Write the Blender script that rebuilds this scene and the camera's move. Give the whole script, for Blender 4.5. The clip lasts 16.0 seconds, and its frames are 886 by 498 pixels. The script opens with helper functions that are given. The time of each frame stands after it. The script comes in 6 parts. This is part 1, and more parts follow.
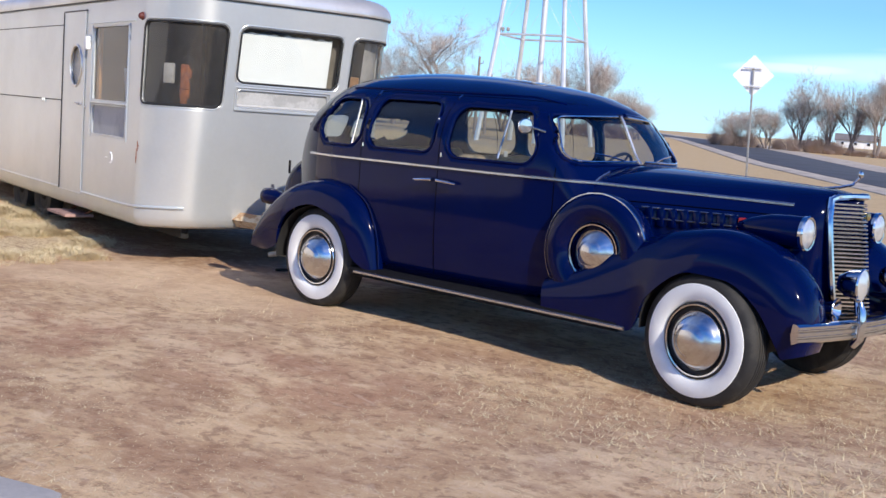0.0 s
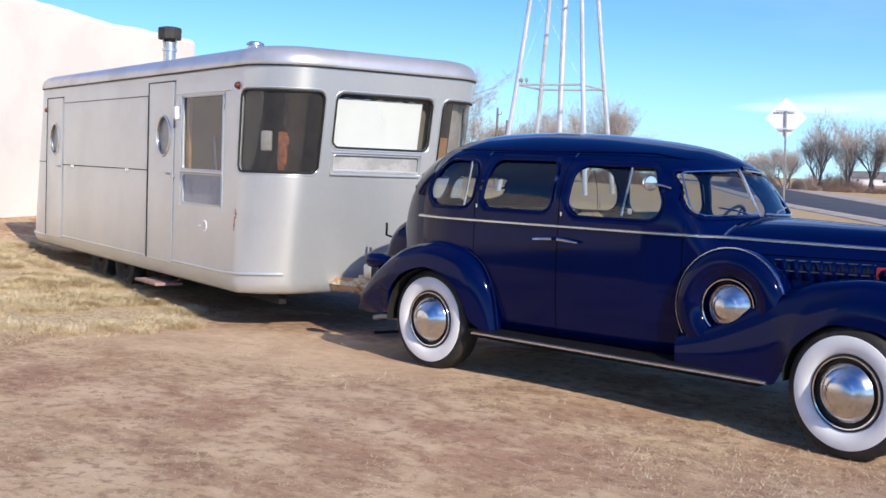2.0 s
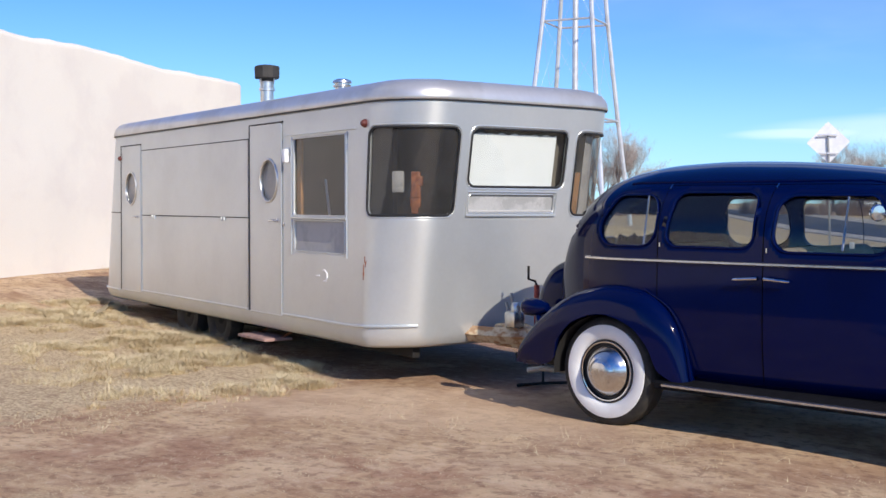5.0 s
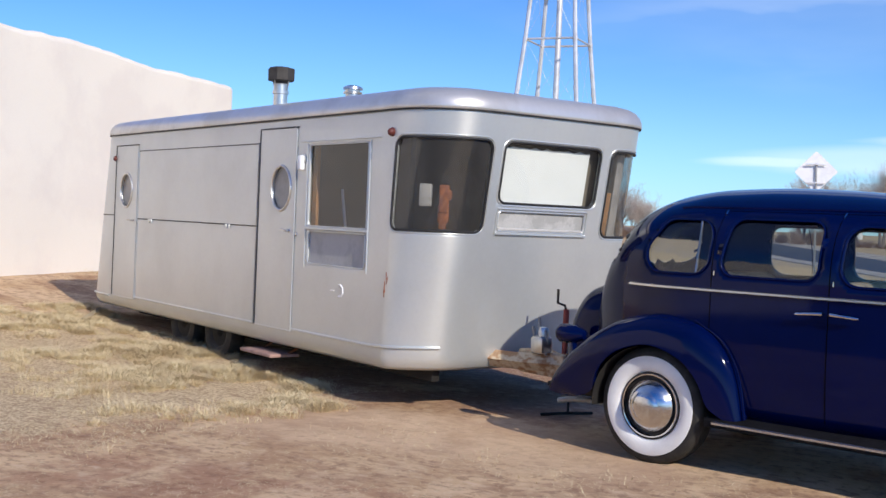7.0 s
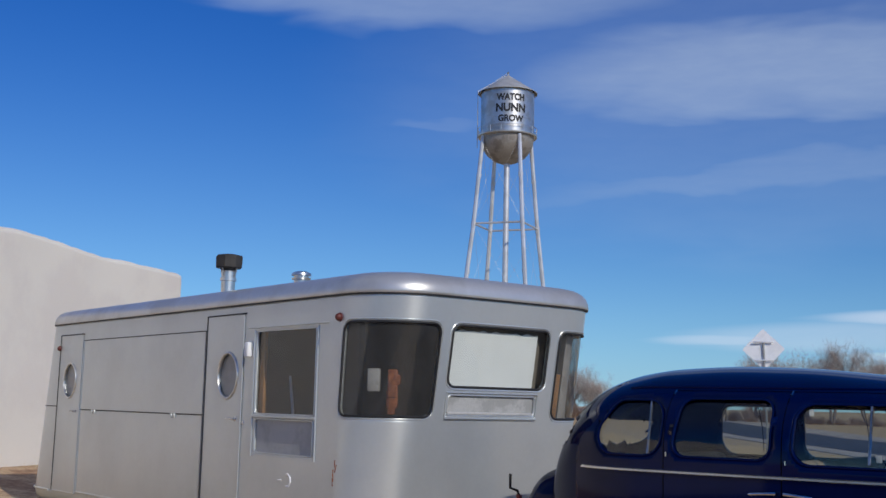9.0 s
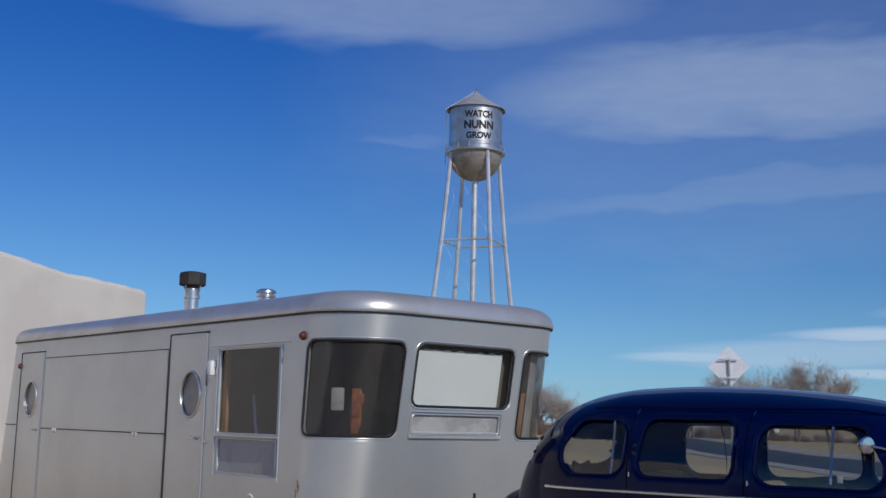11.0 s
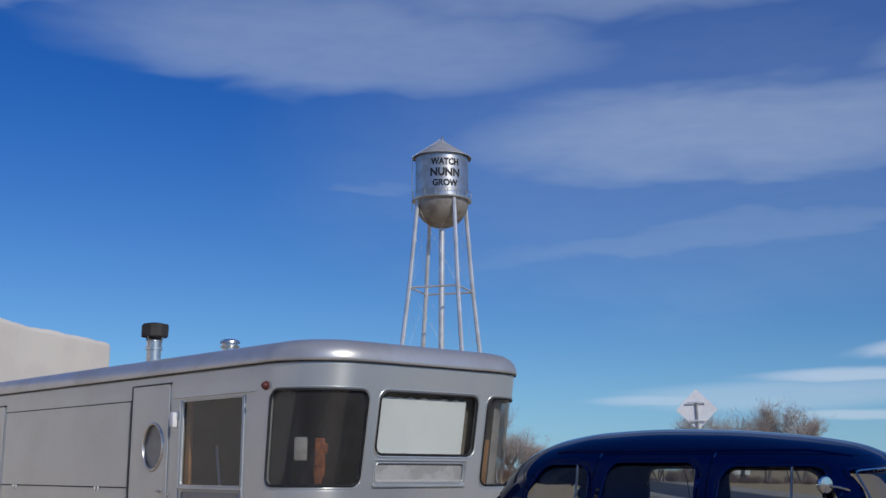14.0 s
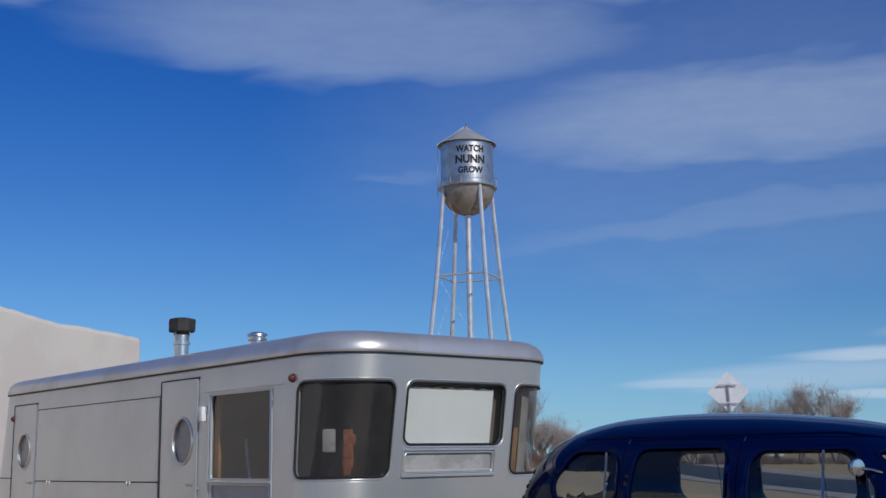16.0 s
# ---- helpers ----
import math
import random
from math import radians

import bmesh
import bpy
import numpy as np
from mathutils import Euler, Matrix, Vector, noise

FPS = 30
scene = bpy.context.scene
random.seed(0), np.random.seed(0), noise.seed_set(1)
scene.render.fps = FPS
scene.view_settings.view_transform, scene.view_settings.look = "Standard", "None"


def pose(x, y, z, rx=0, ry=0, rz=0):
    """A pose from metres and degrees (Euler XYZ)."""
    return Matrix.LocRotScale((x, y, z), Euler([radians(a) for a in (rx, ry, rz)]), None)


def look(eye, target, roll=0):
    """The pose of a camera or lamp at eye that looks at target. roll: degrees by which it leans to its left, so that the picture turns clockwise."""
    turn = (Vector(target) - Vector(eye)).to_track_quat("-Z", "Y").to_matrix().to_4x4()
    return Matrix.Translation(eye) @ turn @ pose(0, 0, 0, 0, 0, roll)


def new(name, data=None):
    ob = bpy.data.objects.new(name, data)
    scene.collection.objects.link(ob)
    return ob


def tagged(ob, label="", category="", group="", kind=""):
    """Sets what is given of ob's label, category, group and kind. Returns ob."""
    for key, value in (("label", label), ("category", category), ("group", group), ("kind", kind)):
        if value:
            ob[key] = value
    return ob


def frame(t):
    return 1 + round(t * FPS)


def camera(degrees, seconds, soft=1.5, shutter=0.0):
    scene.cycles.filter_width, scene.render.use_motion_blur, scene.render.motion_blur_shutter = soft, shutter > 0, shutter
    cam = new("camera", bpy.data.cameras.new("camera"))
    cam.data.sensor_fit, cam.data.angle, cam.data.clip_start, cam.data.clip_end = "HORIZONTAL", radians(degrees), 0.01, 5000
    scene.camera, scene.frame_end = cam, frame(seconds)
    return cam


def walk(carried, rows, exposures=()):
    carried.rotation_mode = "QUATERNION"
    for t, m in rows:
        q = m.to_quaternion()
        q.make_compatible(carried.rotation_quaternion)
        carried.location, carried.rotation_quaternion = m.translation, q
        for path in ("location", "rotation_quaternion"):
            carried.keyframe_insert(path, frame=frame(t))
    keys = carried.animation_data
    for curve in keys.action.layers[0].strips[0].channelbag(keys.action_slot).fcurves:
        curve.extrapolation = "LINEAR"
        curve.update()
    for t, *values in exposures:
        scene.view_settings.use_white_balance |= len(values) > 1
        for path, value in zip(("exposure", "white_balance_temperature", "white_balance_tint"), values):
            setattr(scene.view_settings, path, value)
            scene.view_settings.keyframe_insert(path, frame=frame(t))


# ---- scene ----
cam = camera(41.8, 16.0)
PATH = [
    (0, (6.536, -6.234, 1.522), (5.256, -4.713, 1.296), 4.1),
    (0.5, (6.397, -6.373, 1.529), (5.028, -4.922, 1.385), 1.8),
    (1, (6.24, -6.391, 1.529), (4.92, -4.893, 1.406), -0.2),
    (1.5, (6.106, -6.603, 1.516), (4.82, -5.076, 1.405), 0.8),
    (2, (5.963, -6.739, 1.552), (4.655, -5.232, 1.412), 2.1),
    (2.5, (5.747, -6.733, 1.543), (4.372, -5.285, 1.439), 1.5),
    (3, (5.497, -6.781, 1.549), (4.228, -5.237, 1.47), 3.4),
    (3.5, (5.238, -6.95, 1.58), (4.032, -5.356, 1.503), 0.6),
    (4, (4.976, -6.968, 1.544), (3.692, -5.434, 1.507), -0.3),
    (4.2, (4.874, -6.96, 1.549), (3.557, -5.456, 1.485), 0.1),
    (6.3, (3.846, -6.835, 1.528), (2.613, -5.267, 1.397), 1.9),
    (6.5, (3.766, -6.814, 1.531), (2.581, -5.21, 1.387), 1.5),
    (7, (3.794, -6.842, 1.545), (2.524, -5.298, 1.495), 2.4),
    (7.5, (3.795, -6.819, 1.539), (2.585, -5.226, 1.572), 0.8),
    (8, (3.788, -6.794, 1.55), (2.596, -5.19, 1.632), 1.1),
    (8.5, (3.773, -6.791, 1.569), (2.567, -5.211, 1.794), 1.9),
    (8.7, (3.791, -6.803, 1.551), (2.583, -5.231, 1.813), 1.5),
    (10.8, (3.825, -6.818, 1.552), (2.635, -5.235, 1.83), 0.9),
    (11, (3.815, -6.78, 1.573), (2.659, -5.176, 1.869), 1.3),
    (11.5, (3.832, -6.791, 1.543), (2.716, -5.158, 1.838), 0.5),
    (12, (3.824, -6.777, 1.569), (2.717, -5.147, 1.911), 0.7),
    (12.5, (3.847, -6.79, 1.564), (2.769, -5.146, 1.931), 0.6),
    (13, (3.861, -6.782, 1.561), (2.788, -5.135, 1.928), 0.5),
    (13.5, (3.877, -6.791, 1.571), (2.792, -5.179, 2.043), 0.2),
    (14, (3.886, -6.782, 1.567), (2.781, -5.158, 1.944), 0.2),
    (14.5, (3.885, -6.772, 1.582), (2.765, -5.16, 1.963), 0.1),
    (15, (3.896, -6.771, 1.58), (2.774, -5.16, 1.959), -0.2),
    (15.5, (3.904, -6.751, 1.562), (2.778, -5.135, 1.911), -0.5),
    (16, (3.892, -6.739, 1.584), (2.746, -5.139, 1.94), -0.9),
]
walk(cam, [(t, look(e, g, r)) for t, e, g, r in PATH],
     exposures=[(0, 0.21, 6500, 10), (4.2, 0.10, 6500, 10), (6.4, -0.08, 6500, 10), (6.9, -0.03, 6500, 10), (7.6, -0.16, 6400, 10), (8.0, -0.38, 6250, 9), (8.4, -0.53, 6220, 8),
                (9.2, -0.85, 6180, 8), (11, -0.95, 6150, 8), (16, -0.95, 6150, 8)])

# ---- world and sun ----
SUN_DIR = Vector((0.785, -0.29, 0.52)).normalized()
SUN_EL = math.asin(SUN_DIR.z)
SUN_ROT = math.atan2(SUN_DIR.x, SUN_DIR.y)


class Net:
    """Small helper to write shader node trees."""

    def __init__(self, tree):
        self.t = tree

    def node(self, kind, **kw):
        n = self.t.nodes.new(kind)
        for k, v in kw.items():
            if k == "operation":
                n.operation = v
            elif k == "blend_type":
                n.blend_type = v
            elif k == "data_type":
                n.data_type = v
        return n

    def link(self, a, b):
        self.t.links.new(a, b)

    def put(self, sock, v):
        if isinstance(v, bpy.types.NodeSocket):
            self.link(v, sock)
        else:
            sock.default_value = v

    def math(self, op, a, b=0.0, c=0.0, clamp=False):
        n = self.node("ShaderNodeMath", operation=op)
        n.use_clamp = clamp
        self.put(n.inputs[0], a)
        self.put(n.inputs[1], b)
        self.put(n.inputs[2], c)
        return n.outputs[0]

    def mix(self, f, a, b, blend="MIX"):
        n = self.node("ShaderNodeMix", data_type="RGBA", blend_type=blend)
        self.put(n.inputs[0], f)
        for s, v in ((n.inputs[6], a), (n.inputs[7], b)):
            self.put(s, v if isinstance(v, bpy.types.NodeSocket) else (*v, 1))
        return n.outputs[2]

    def noise(self, vec, scale, detail=4, rough=0.55, dist=0.0):
        n = self.node("ShaderNodeTexNoise")
        n.inputs["Scale"].default_value = scale
        n.inputs["Detail"].default_value = detail
        n.inputs["Roughness"].default_value = rough
        n.inputs["Distortion"].default_value = dist
        if vec is not None:
            self.link(vec, n.inputs["Vector"])
        return n.outputs["Fac"]

    def ramp(self, f, lo, hi, a=0.0, b=1.0):
        n = self.node("ShaderNodeMapRange")
        n.interpolation_type = "SMOOTHSTEP"
        self.put(n.inputs[0], f)
        for i, v in enumerate((lo, hi, a, b)):
            n.inputs[i + 1].default_value = v
        return n.outputs[0]


world = bpy.data.worlds.new("sky")
scene.world = world
world.use_nodes = True
world.node_tree.nodes.clear()
N = Net(world.node_tree)
sky = N.node("ShaderNodeTexSky")
sky.sky_type = "NISHITA"
sky.sun_disc = False
sky.sun_elevation, sky.sun_rotation = SUN_EL, SUN_ROT
sky.altitude, sky.air_density, sky.dust_density, sky.ozone_density = 1500, 1.0, 0.25, 2.6
geo = N.node("ShaderNodeTexCoord")
sep = N.node("ShaderNodeSeparateXYZ")
N.link(geo.outputs["Generated"], sep.inputs[0])
# bearing to the right of the water tower and height above the horizon, in degrees
TOWER = (-43.3, 62.4)
bear0 = math.atan2(TOWER[1] + 6.78, TOWER[0] - 3.82)
turned_x = N.math("ADD", N.math("MULTIPLY", sep.outputs[0], math.cos(bear0)), N.math("MULTIPLY", sep.outputs[1], math.sin(bear0)))
turned_y = N.math("SUBTRACT", N.math("MULTIPLY", sep.outputs[0], math.sin(bear0)), N.math("MULTIPLY", sep.outputs[1], math.cos(bear0)))
az = N.math("MULTIPLY", N.math("ARCTAN2", turned_y, turned_x), 57.2958)
el = N.math("MULTIPLY", N.math("ARCSINE", sep.outputs[2]), 57.2958)
flat = N.node("ShaderNodeCombineXYZ")
N.put(flat.inputs[0], N.math("MULTIPLY", az, 0.055))
N.put(flat.inputs[1], N.math("MULTIPLY", el, 0.22))
soft = N.noise(flat.outputs[0], 2.2, 3, 0.5, 0.4)
fine = N.noise(flat.outputs[0], 9.0, 4, 0.55, 0.2)
wob = N.math("SUBTRACT", soft, 0.5)
az_w = N.math("ADD", az, N.math("MULTIPLY", wob, 5.0))
el_w = N.math("ADD", el, N.math("MULTIPLY", wob, 3.2))
cover = None
el_t = N.math("ADD", el, N.math("MULTIPLY", wob, 0.5))
# bearing, height, half-width, half-height, slope, strength of each cloud bank
for a0, e0, wa, we, sl, amp, thin in (
        (-4.8, 20.6, 18.0, 3.6, -0.03, 0.42, 0), (13.8, 16.0, 16.5, 3.8, 0.0, 0.52, 0), (14.0, 15.0, 26.0, 10.5, 0.0, 0.17, 0), (14.5, 11.3, 17.0, 1.25, 0.08, 0.28, 0),
        (30.0, 19.0, 12.0, 2.4, 0.0, 0.45, 0), (-24.0, 22.3, 10.0, 1.6, 0.0, 0.28, 0), (-3.0, 14.0, 3.2, 0.9, 0.0, 0.20, 0), (10.0, 23.8, 22.0, 3.4, 0.02, 0.40, 0),
        (10.2, 3.35, 4.6, 0.36, 0.02, 0.42, 1), (20.0, 4.5, 6.5, 0.40, 0.01, 0.55, 1), (24.5, 6.0, 6.5, 0.65, 0.12, 0.70, 1), (20.0, 2.7, 4.5, 0.34, 0.0, 0.45, 1),
        (16.0, 3.6, 10.0, 0.9, 0.03, 0.3, 1)):
    da = N.math("DIVIDE", N.math("SUBTRACT", az_w, a0), wa)
    de = N.math("DIVIDE", N.math("SUBTRACT", N.math("SUBTRACT", el_t if thin else el_w, e0), N.math("MULTIPLY", N.math("SUBTRACT", az, a0), sl)), we)
    if not thin:
        de = N.math("MAXIMUM", de, N.math("MULTIPLY", de, -1.2))
    r2 = N.math("ADD", N.math("MULTIPLY", da, da), N.math("MULTIPLY", de, de))
    m = N.math("MULTIPLY", N.ramp(r2, 1.0, 0.05), amp)
    cover = m if cover is None else N.math("MAXIMUM", cover, m)
cover = N.math("MULTIPLY", cover, N.ramp(fine, 0.1, 0.9, 0.88, 1.06), clamp=True)
# unseen thin high cloud, added away from the view to whiten the fill light
fly = N.node("ShaderNodeCombineXYZ")
up = N.math("ADD", N.math("MAXIMUM", sep.outputs[2], 0.0), 0.25)
N.put(fly.inputs[0], N.math("DIVIDE", turned_x, up))
N.put(fly.inputs[1], N.math("MULTIPLY", N.math("DIVIDE", turned_y, up), 0.35))
high = N.math("MULTIPLY", N.ramp(N.noise(fly.outputs[0], 0.9, 5, 0.5, 0.3), 0.42, 0.75), 0.45)
away = N.ramp(N.math("ABSOLUTE", az), 38.0, 60.0)
cover = N.math("MAXIMUM", cover, N.math("MULTIPLY", high, away))
haze = N.ramp(el, 6.0, -1.0, 0.0, 0.40)
sky_c = N.mix(haze, sky.outputs[0], (5.6, 7.2, 9.0))
sky_c = N.mix(1.0, sky_c, N.mix(N.ramp(el, 2.0, 22.0), (0.66, 0.96, 1.24), (0.205, 0.655, 1.40)), "MULTIPLY")
sky_c = N.mix(cover, sky_c, N.mix(N.ramp(el, 10.0, 6.5), (6.5, 7.7, 9.8), (10.5, 11.2, 12.6)))
bg = N.node("ShaderNodeBackground")
bg.inputs[1].default_value = 0.118
N.link(sky_c, bg.inputs[0])
outw = N.node("ShaderNodeOutputWorld")
N.link(bg.outputs[0], outw.inputs[0])

sun = new("sun", bpy.data.lights.new("sun", "SUN"))
sun.data.energy, sun.data.angle, sun.data.color = 4.3, radians(0.53), (1.0, 0.91, 0.80)
sun.matrix_world = look((0, 0, 30), Vector((0, 0, 30)) - SUN_DIR)


# ---- materials ----
def mat(name, col, rough=0.5, metal=0.0, var=0.2, scale=6.0, fine=60.0, bump=0.0, bdist=0.004, col2=None, patch=(0.45, 0.6), coat=0.0,
        rvar=0.0, spec=0.5, grain=0.0):
    m = bpy.data.materials.new(name)
    m.use_nodes = True
    n = Net(m.node_tree)
    b = m.node_tree.nodes["Principled BSDF"]
    co = n.node("ShaderNodeTexCoord").outputs["Object"]
    big = n.noise(co, scale, 5, 0.6)
    tiny = n.noise(co, fine, 3, 0.6)
    c = n.mix(n.ramp(big, patch[0], patch[1]), col, col2 or tuple(v * (1 - var) for v in col))
    c = n.mix(n.math("MULTIPLY", n.ramp(tiny, 0.3, 0.7), var), c, tuple(v * 0.55 for v in col))
    n.link(c, b.inputs["Base Color"])
    b.inputs["Metallic"].default_value = metal
    b.inputs["Specular IOR Level"].default_value = spec
    b.inputs["Coat Weight"].default_value = coat
    b.inputs["Coat Roughness"].default_value = 0.04
    n.put(b.inputs["Roughness"], n.ramp(big, 0.25, 0.75, max(rough - rvar, 0.02), min(rough + rvar, 1.0)) if rvar else rough)
    if grain:
        # sheet rolled along the body: glints stretch upright
        tg = n.node("ShaderNodeTangent")
        tg.direction_type, tg.axis = "RADIAL", "Z"
        n.link(tg.outputs[0], b.inputs["Tangent"])
        b.inputs["Anisotropic"].default_value = grain
        b.inputs["Anisotropic Rotation"].default_value = 0.25
        # slight buckling of the thin sheet
        bk = n.node("ShaderNodeBump")
        bk.inputs["Strength"].default_value = 0.35
        bk.inputs["Distance"].default_value = 0.012
        n.link(n.noise(co, 1.7, 2, 0.4), bk.inputs["Height"])
        n.link(bk.outputs[0], b.inputs["Normal"])
    if bump:
        bp = n.node("ShaderNodeBump")
        bp.inputs["Strength"].default_value = bump
        bp.inputs["Distance"].default_value = bdist
        n.link(tiny, bp.inputs["Height"])
        n.link(bp.outputs[0], b.inputs["Normal"])
    return m


def glass(name, tint=(0.9, 0.93, 0.92), rough=0.0, dust=0.0):
    m = bpy.data.materials.new(name)
    m.use_nodes = True
    n = Net(m.node_tree)
    nt = m.node_tree
    nt.nodes.remove(nt.nodes["Principled BSDF"])
    tr = n.node("ShaderNodeBsdfTransparent")
    tr.inputs[0].default_value = (*tint, 1)
    gl = n.node("ShaderNodeBsdfGlossy")
    gl.inputs["Roughness"].default_value = rough + 0.01
    fr = n.node("ShaderNodeLayerWeight")
    fr.inputs[0].default_value = 0.5
    edge = n.math("POWER", fr.outputs["Facing"], 4.0)
    mx = n.node("ShaderNodeMixShader")
    n.link(n.math("MULTIPLY_ADD", edge, 0.9, 0.075, clamp=True), mx.inputs[0])
    n.link(tr.outputs[0], mx.inputs[1])
    n.link(gl.outputs[0], mx.inputs[2])
    out = mx.outputs[0]
    if dust:
        co = n.node("ShaderNodeTexCoord").outputs["Object"]
        st = n.node("ShaderNodeMapping")
        st.inputs["Scale"].default_value = (3.0, 3.0, 0.5)
        n.link(co, st.inputs["Vector"])
        film = n.math("MULTIPLY", n.ramp(n.noise(st.outputs[0], 2.5, 4, 0.6), 0.25, 0.8, 0.75, 1.25), dust, clamp=True)
        df = n.node("ShaderNodeBsdfDiffuse")
        df.inputs[0].default_value = (0.42, 0.41, 0.39, 1)
        m2 = n.node("ShaderNodeMixShader")
        n.link(film, m2.inputs[0])
        n.link(out, m2.inputs[1])
        n.link(df.outputs[0], m2.inputs[2])
        out = m2.outputs[0]
    n.link(out, nt.nodes["Material Output"].inputs[0])
    return m


M_PAINT = mat("navy_paint", (0.0003, 0.0036, 0.042), 0.06, 0.0, 0.10, 3, 400, coat=0.0, spec=0.20)
M_CAP = mat("dulled_chrome", (0.66, 0.66, 0.66), 0.21, 1.0, 0.12, 14, 120, rvar=0.06)
M_CHROME = mat("chrome", (0.68, 0.68, 0.69), 0.10, 1.0, 0.06, 20, 200, rvar=0.03)
M_BLACK = mat("black_gap", (0.002, 0.002, 0.002), 0.9, 0, 0.1, 9, 90, spec=0.0)
M_RUBBER = mat("rubber", (0.018, 0.017, 0.016), 0.75, 0, 0.3, 9, 120, 0.3, 0.002, col2=(0.035, 0.032, 0.028))
M_WHITE = mat("whitewall", (0.82, 0.82, 0.80), 0.55, 0, 0.05, 7, 90)
M_DARK = mat("dark_underside", (0.012, 0.011, 0.010), 0.8, 0, 0.3, 7, 80)
M_TRIM = mat("dark_trim", (0.02, 0.02, 0.022), 0.5, 0, 0.2, 9, 90)
M_BOARD = mat("ribbed_rubber", (0.008, 0.008, 0.010), 0.7, 0, 0.3, 12, 200, 0.3, 0.002, spec=0.15)
M_SEAT = mat("seat_cloth", (0.27, 0.215, 0.155), 0.9, 0, 0.25, 9, 300, 0.3, 0.003)
M_LINING = mat("headlining", (0.10, 0.095, 0.09), 0.9, 0, 0.2, 9, 200)
M_ALU = mat("aluminium_sheet", (0.63, 0.655, 0.65), 0.33, 0.50, 0.05, 1.3, 30, 0.0, 0.002, col2=(0.58, 0.60, 0.593), patch=(0.35, 0.75), rvar=0.06, grain=0.7)
M_ALU_ROOF = mat("roof_aluminium", (0.66, 0.65, 0.63), 0.38, 0.55, 0.08, 1.2, 22, 0.02, 0.003, col2=(0.57, 0.555, 0.53), rvar=0.06)
M_GASKET = mat("black_gasket", (0.02, 0.02, 0.02), 0.6, 0, 0.2, 9, 90)
M_BEAD = mat("bright_bead", (0.70, 0.70, 0.68), 0.3, 0.9, 0.15, 9, 90)
M_GLASS = glass("clear_glass", (0.78, 0.82, 0.80))
M_SGLASS = glass("dusty_side_glass", (0.70, 0.70, 0.69), 0.03)
M_TGLASS = glass("grimy_glass", (0.64, 0.64, 0.63), 0.03, 0.085)
M_CURTAIN = mat("white_curtain", (0.92, 0.92, 0.91), 0.9, 0, 0.03, 5, 60)
M_WOOD = mat("bare_wood", (0.42, 0.22, 0.09), 0.7, 0, 0.3, 5, 80, 0.2)
M_RUST = mat("rusty_steel", (0.25, 0.075, 0.03), 0.85, 0.1, 0.5, 24, 90, 0.4, col2=(0.46, 0.15, 0.05))
M_TONGUE = mat("flaked_tan_paint", (0.62, 0.50, 0.33), 0.8, 0, 0.3, 9, 60, 0.4, col2=(0.35, 0.17, 0.07))
M_INSIDE = mat("trailer_lining", (0.20, 0.175, 0.145), 0.85, 0, 0.25, 2, 40)
M_STUCCO = mat("stucco", (0.82, 0.765, 0.67), 0.95, 0, 0.05, 0.5, 45, 0.30, 0.010, col2=(0.77, 0.71, 0.63))
M_GALV = mat("silver_tower_paint", (0.62, 0.62, 0.62), 0.36, 0.85, 0.15, 1.2, 20, col2=(0.5, 0.49, 0.47), rvar=0.08)
# weathered bowl silver, with the shade of the underside put into its colour
M_BOWL = mat("dull_silver", (0.40, 0.37, 0.33), 0.55, 0.5, 0.25, 1.0, 9, col2=(0.27, 0.24, 0.21), rvar=0.08)
M_LEGS = mat("white_tower_paint", (0.74, 0.75, 0.77), 0.42, 0.45, 0.12, 0.8, 15, col2=(0.62, 0.62, 0.62))
M_TOPS = mat("matt_grey_roof", (0.50, 0.50, 0.50), 0.6, 0.25, 0.15, 0.9, 12)
M_LETTER = mat("black_lettering", (0.02, 0.02, 0.022), 0.6, 0, 0.2, 3, 30)
M_SIGN = mat("bare_sign_aluminium", (0.90, 0.91, 0.93), 0.5, 0.0, 0.08, 3, 40)
M_SIGN2 = mat("bright_brace", (0.85, 0.85, 0.85), 0.4, 0.4, 0.05, 3, 40)
M_POST = mat("galvanised_post", (0.36, 0.36, 0.35), 0.6, 0.5, 0.2, 6, 50)
M_BARK = mat("bare_bark", (0.27, 0.22, 0.19), 0.95, 0, 0.3, 1.0, 10)
M_TWIG = mat("bare_twigs", (0.60, 0.52, 0.46), 0.95, 0, 0.3, 0.5, 6)
M_RED = mat("red_lens", (0.14, 0.03, 0.022), 0.5, 0, 0.2, 30, 200)
M_LENS = mat("fluted_lens", (0.75, 0.76, 0.76), 0.12, 0.6, 0.15, 30, 90, 0.3, 0.003)


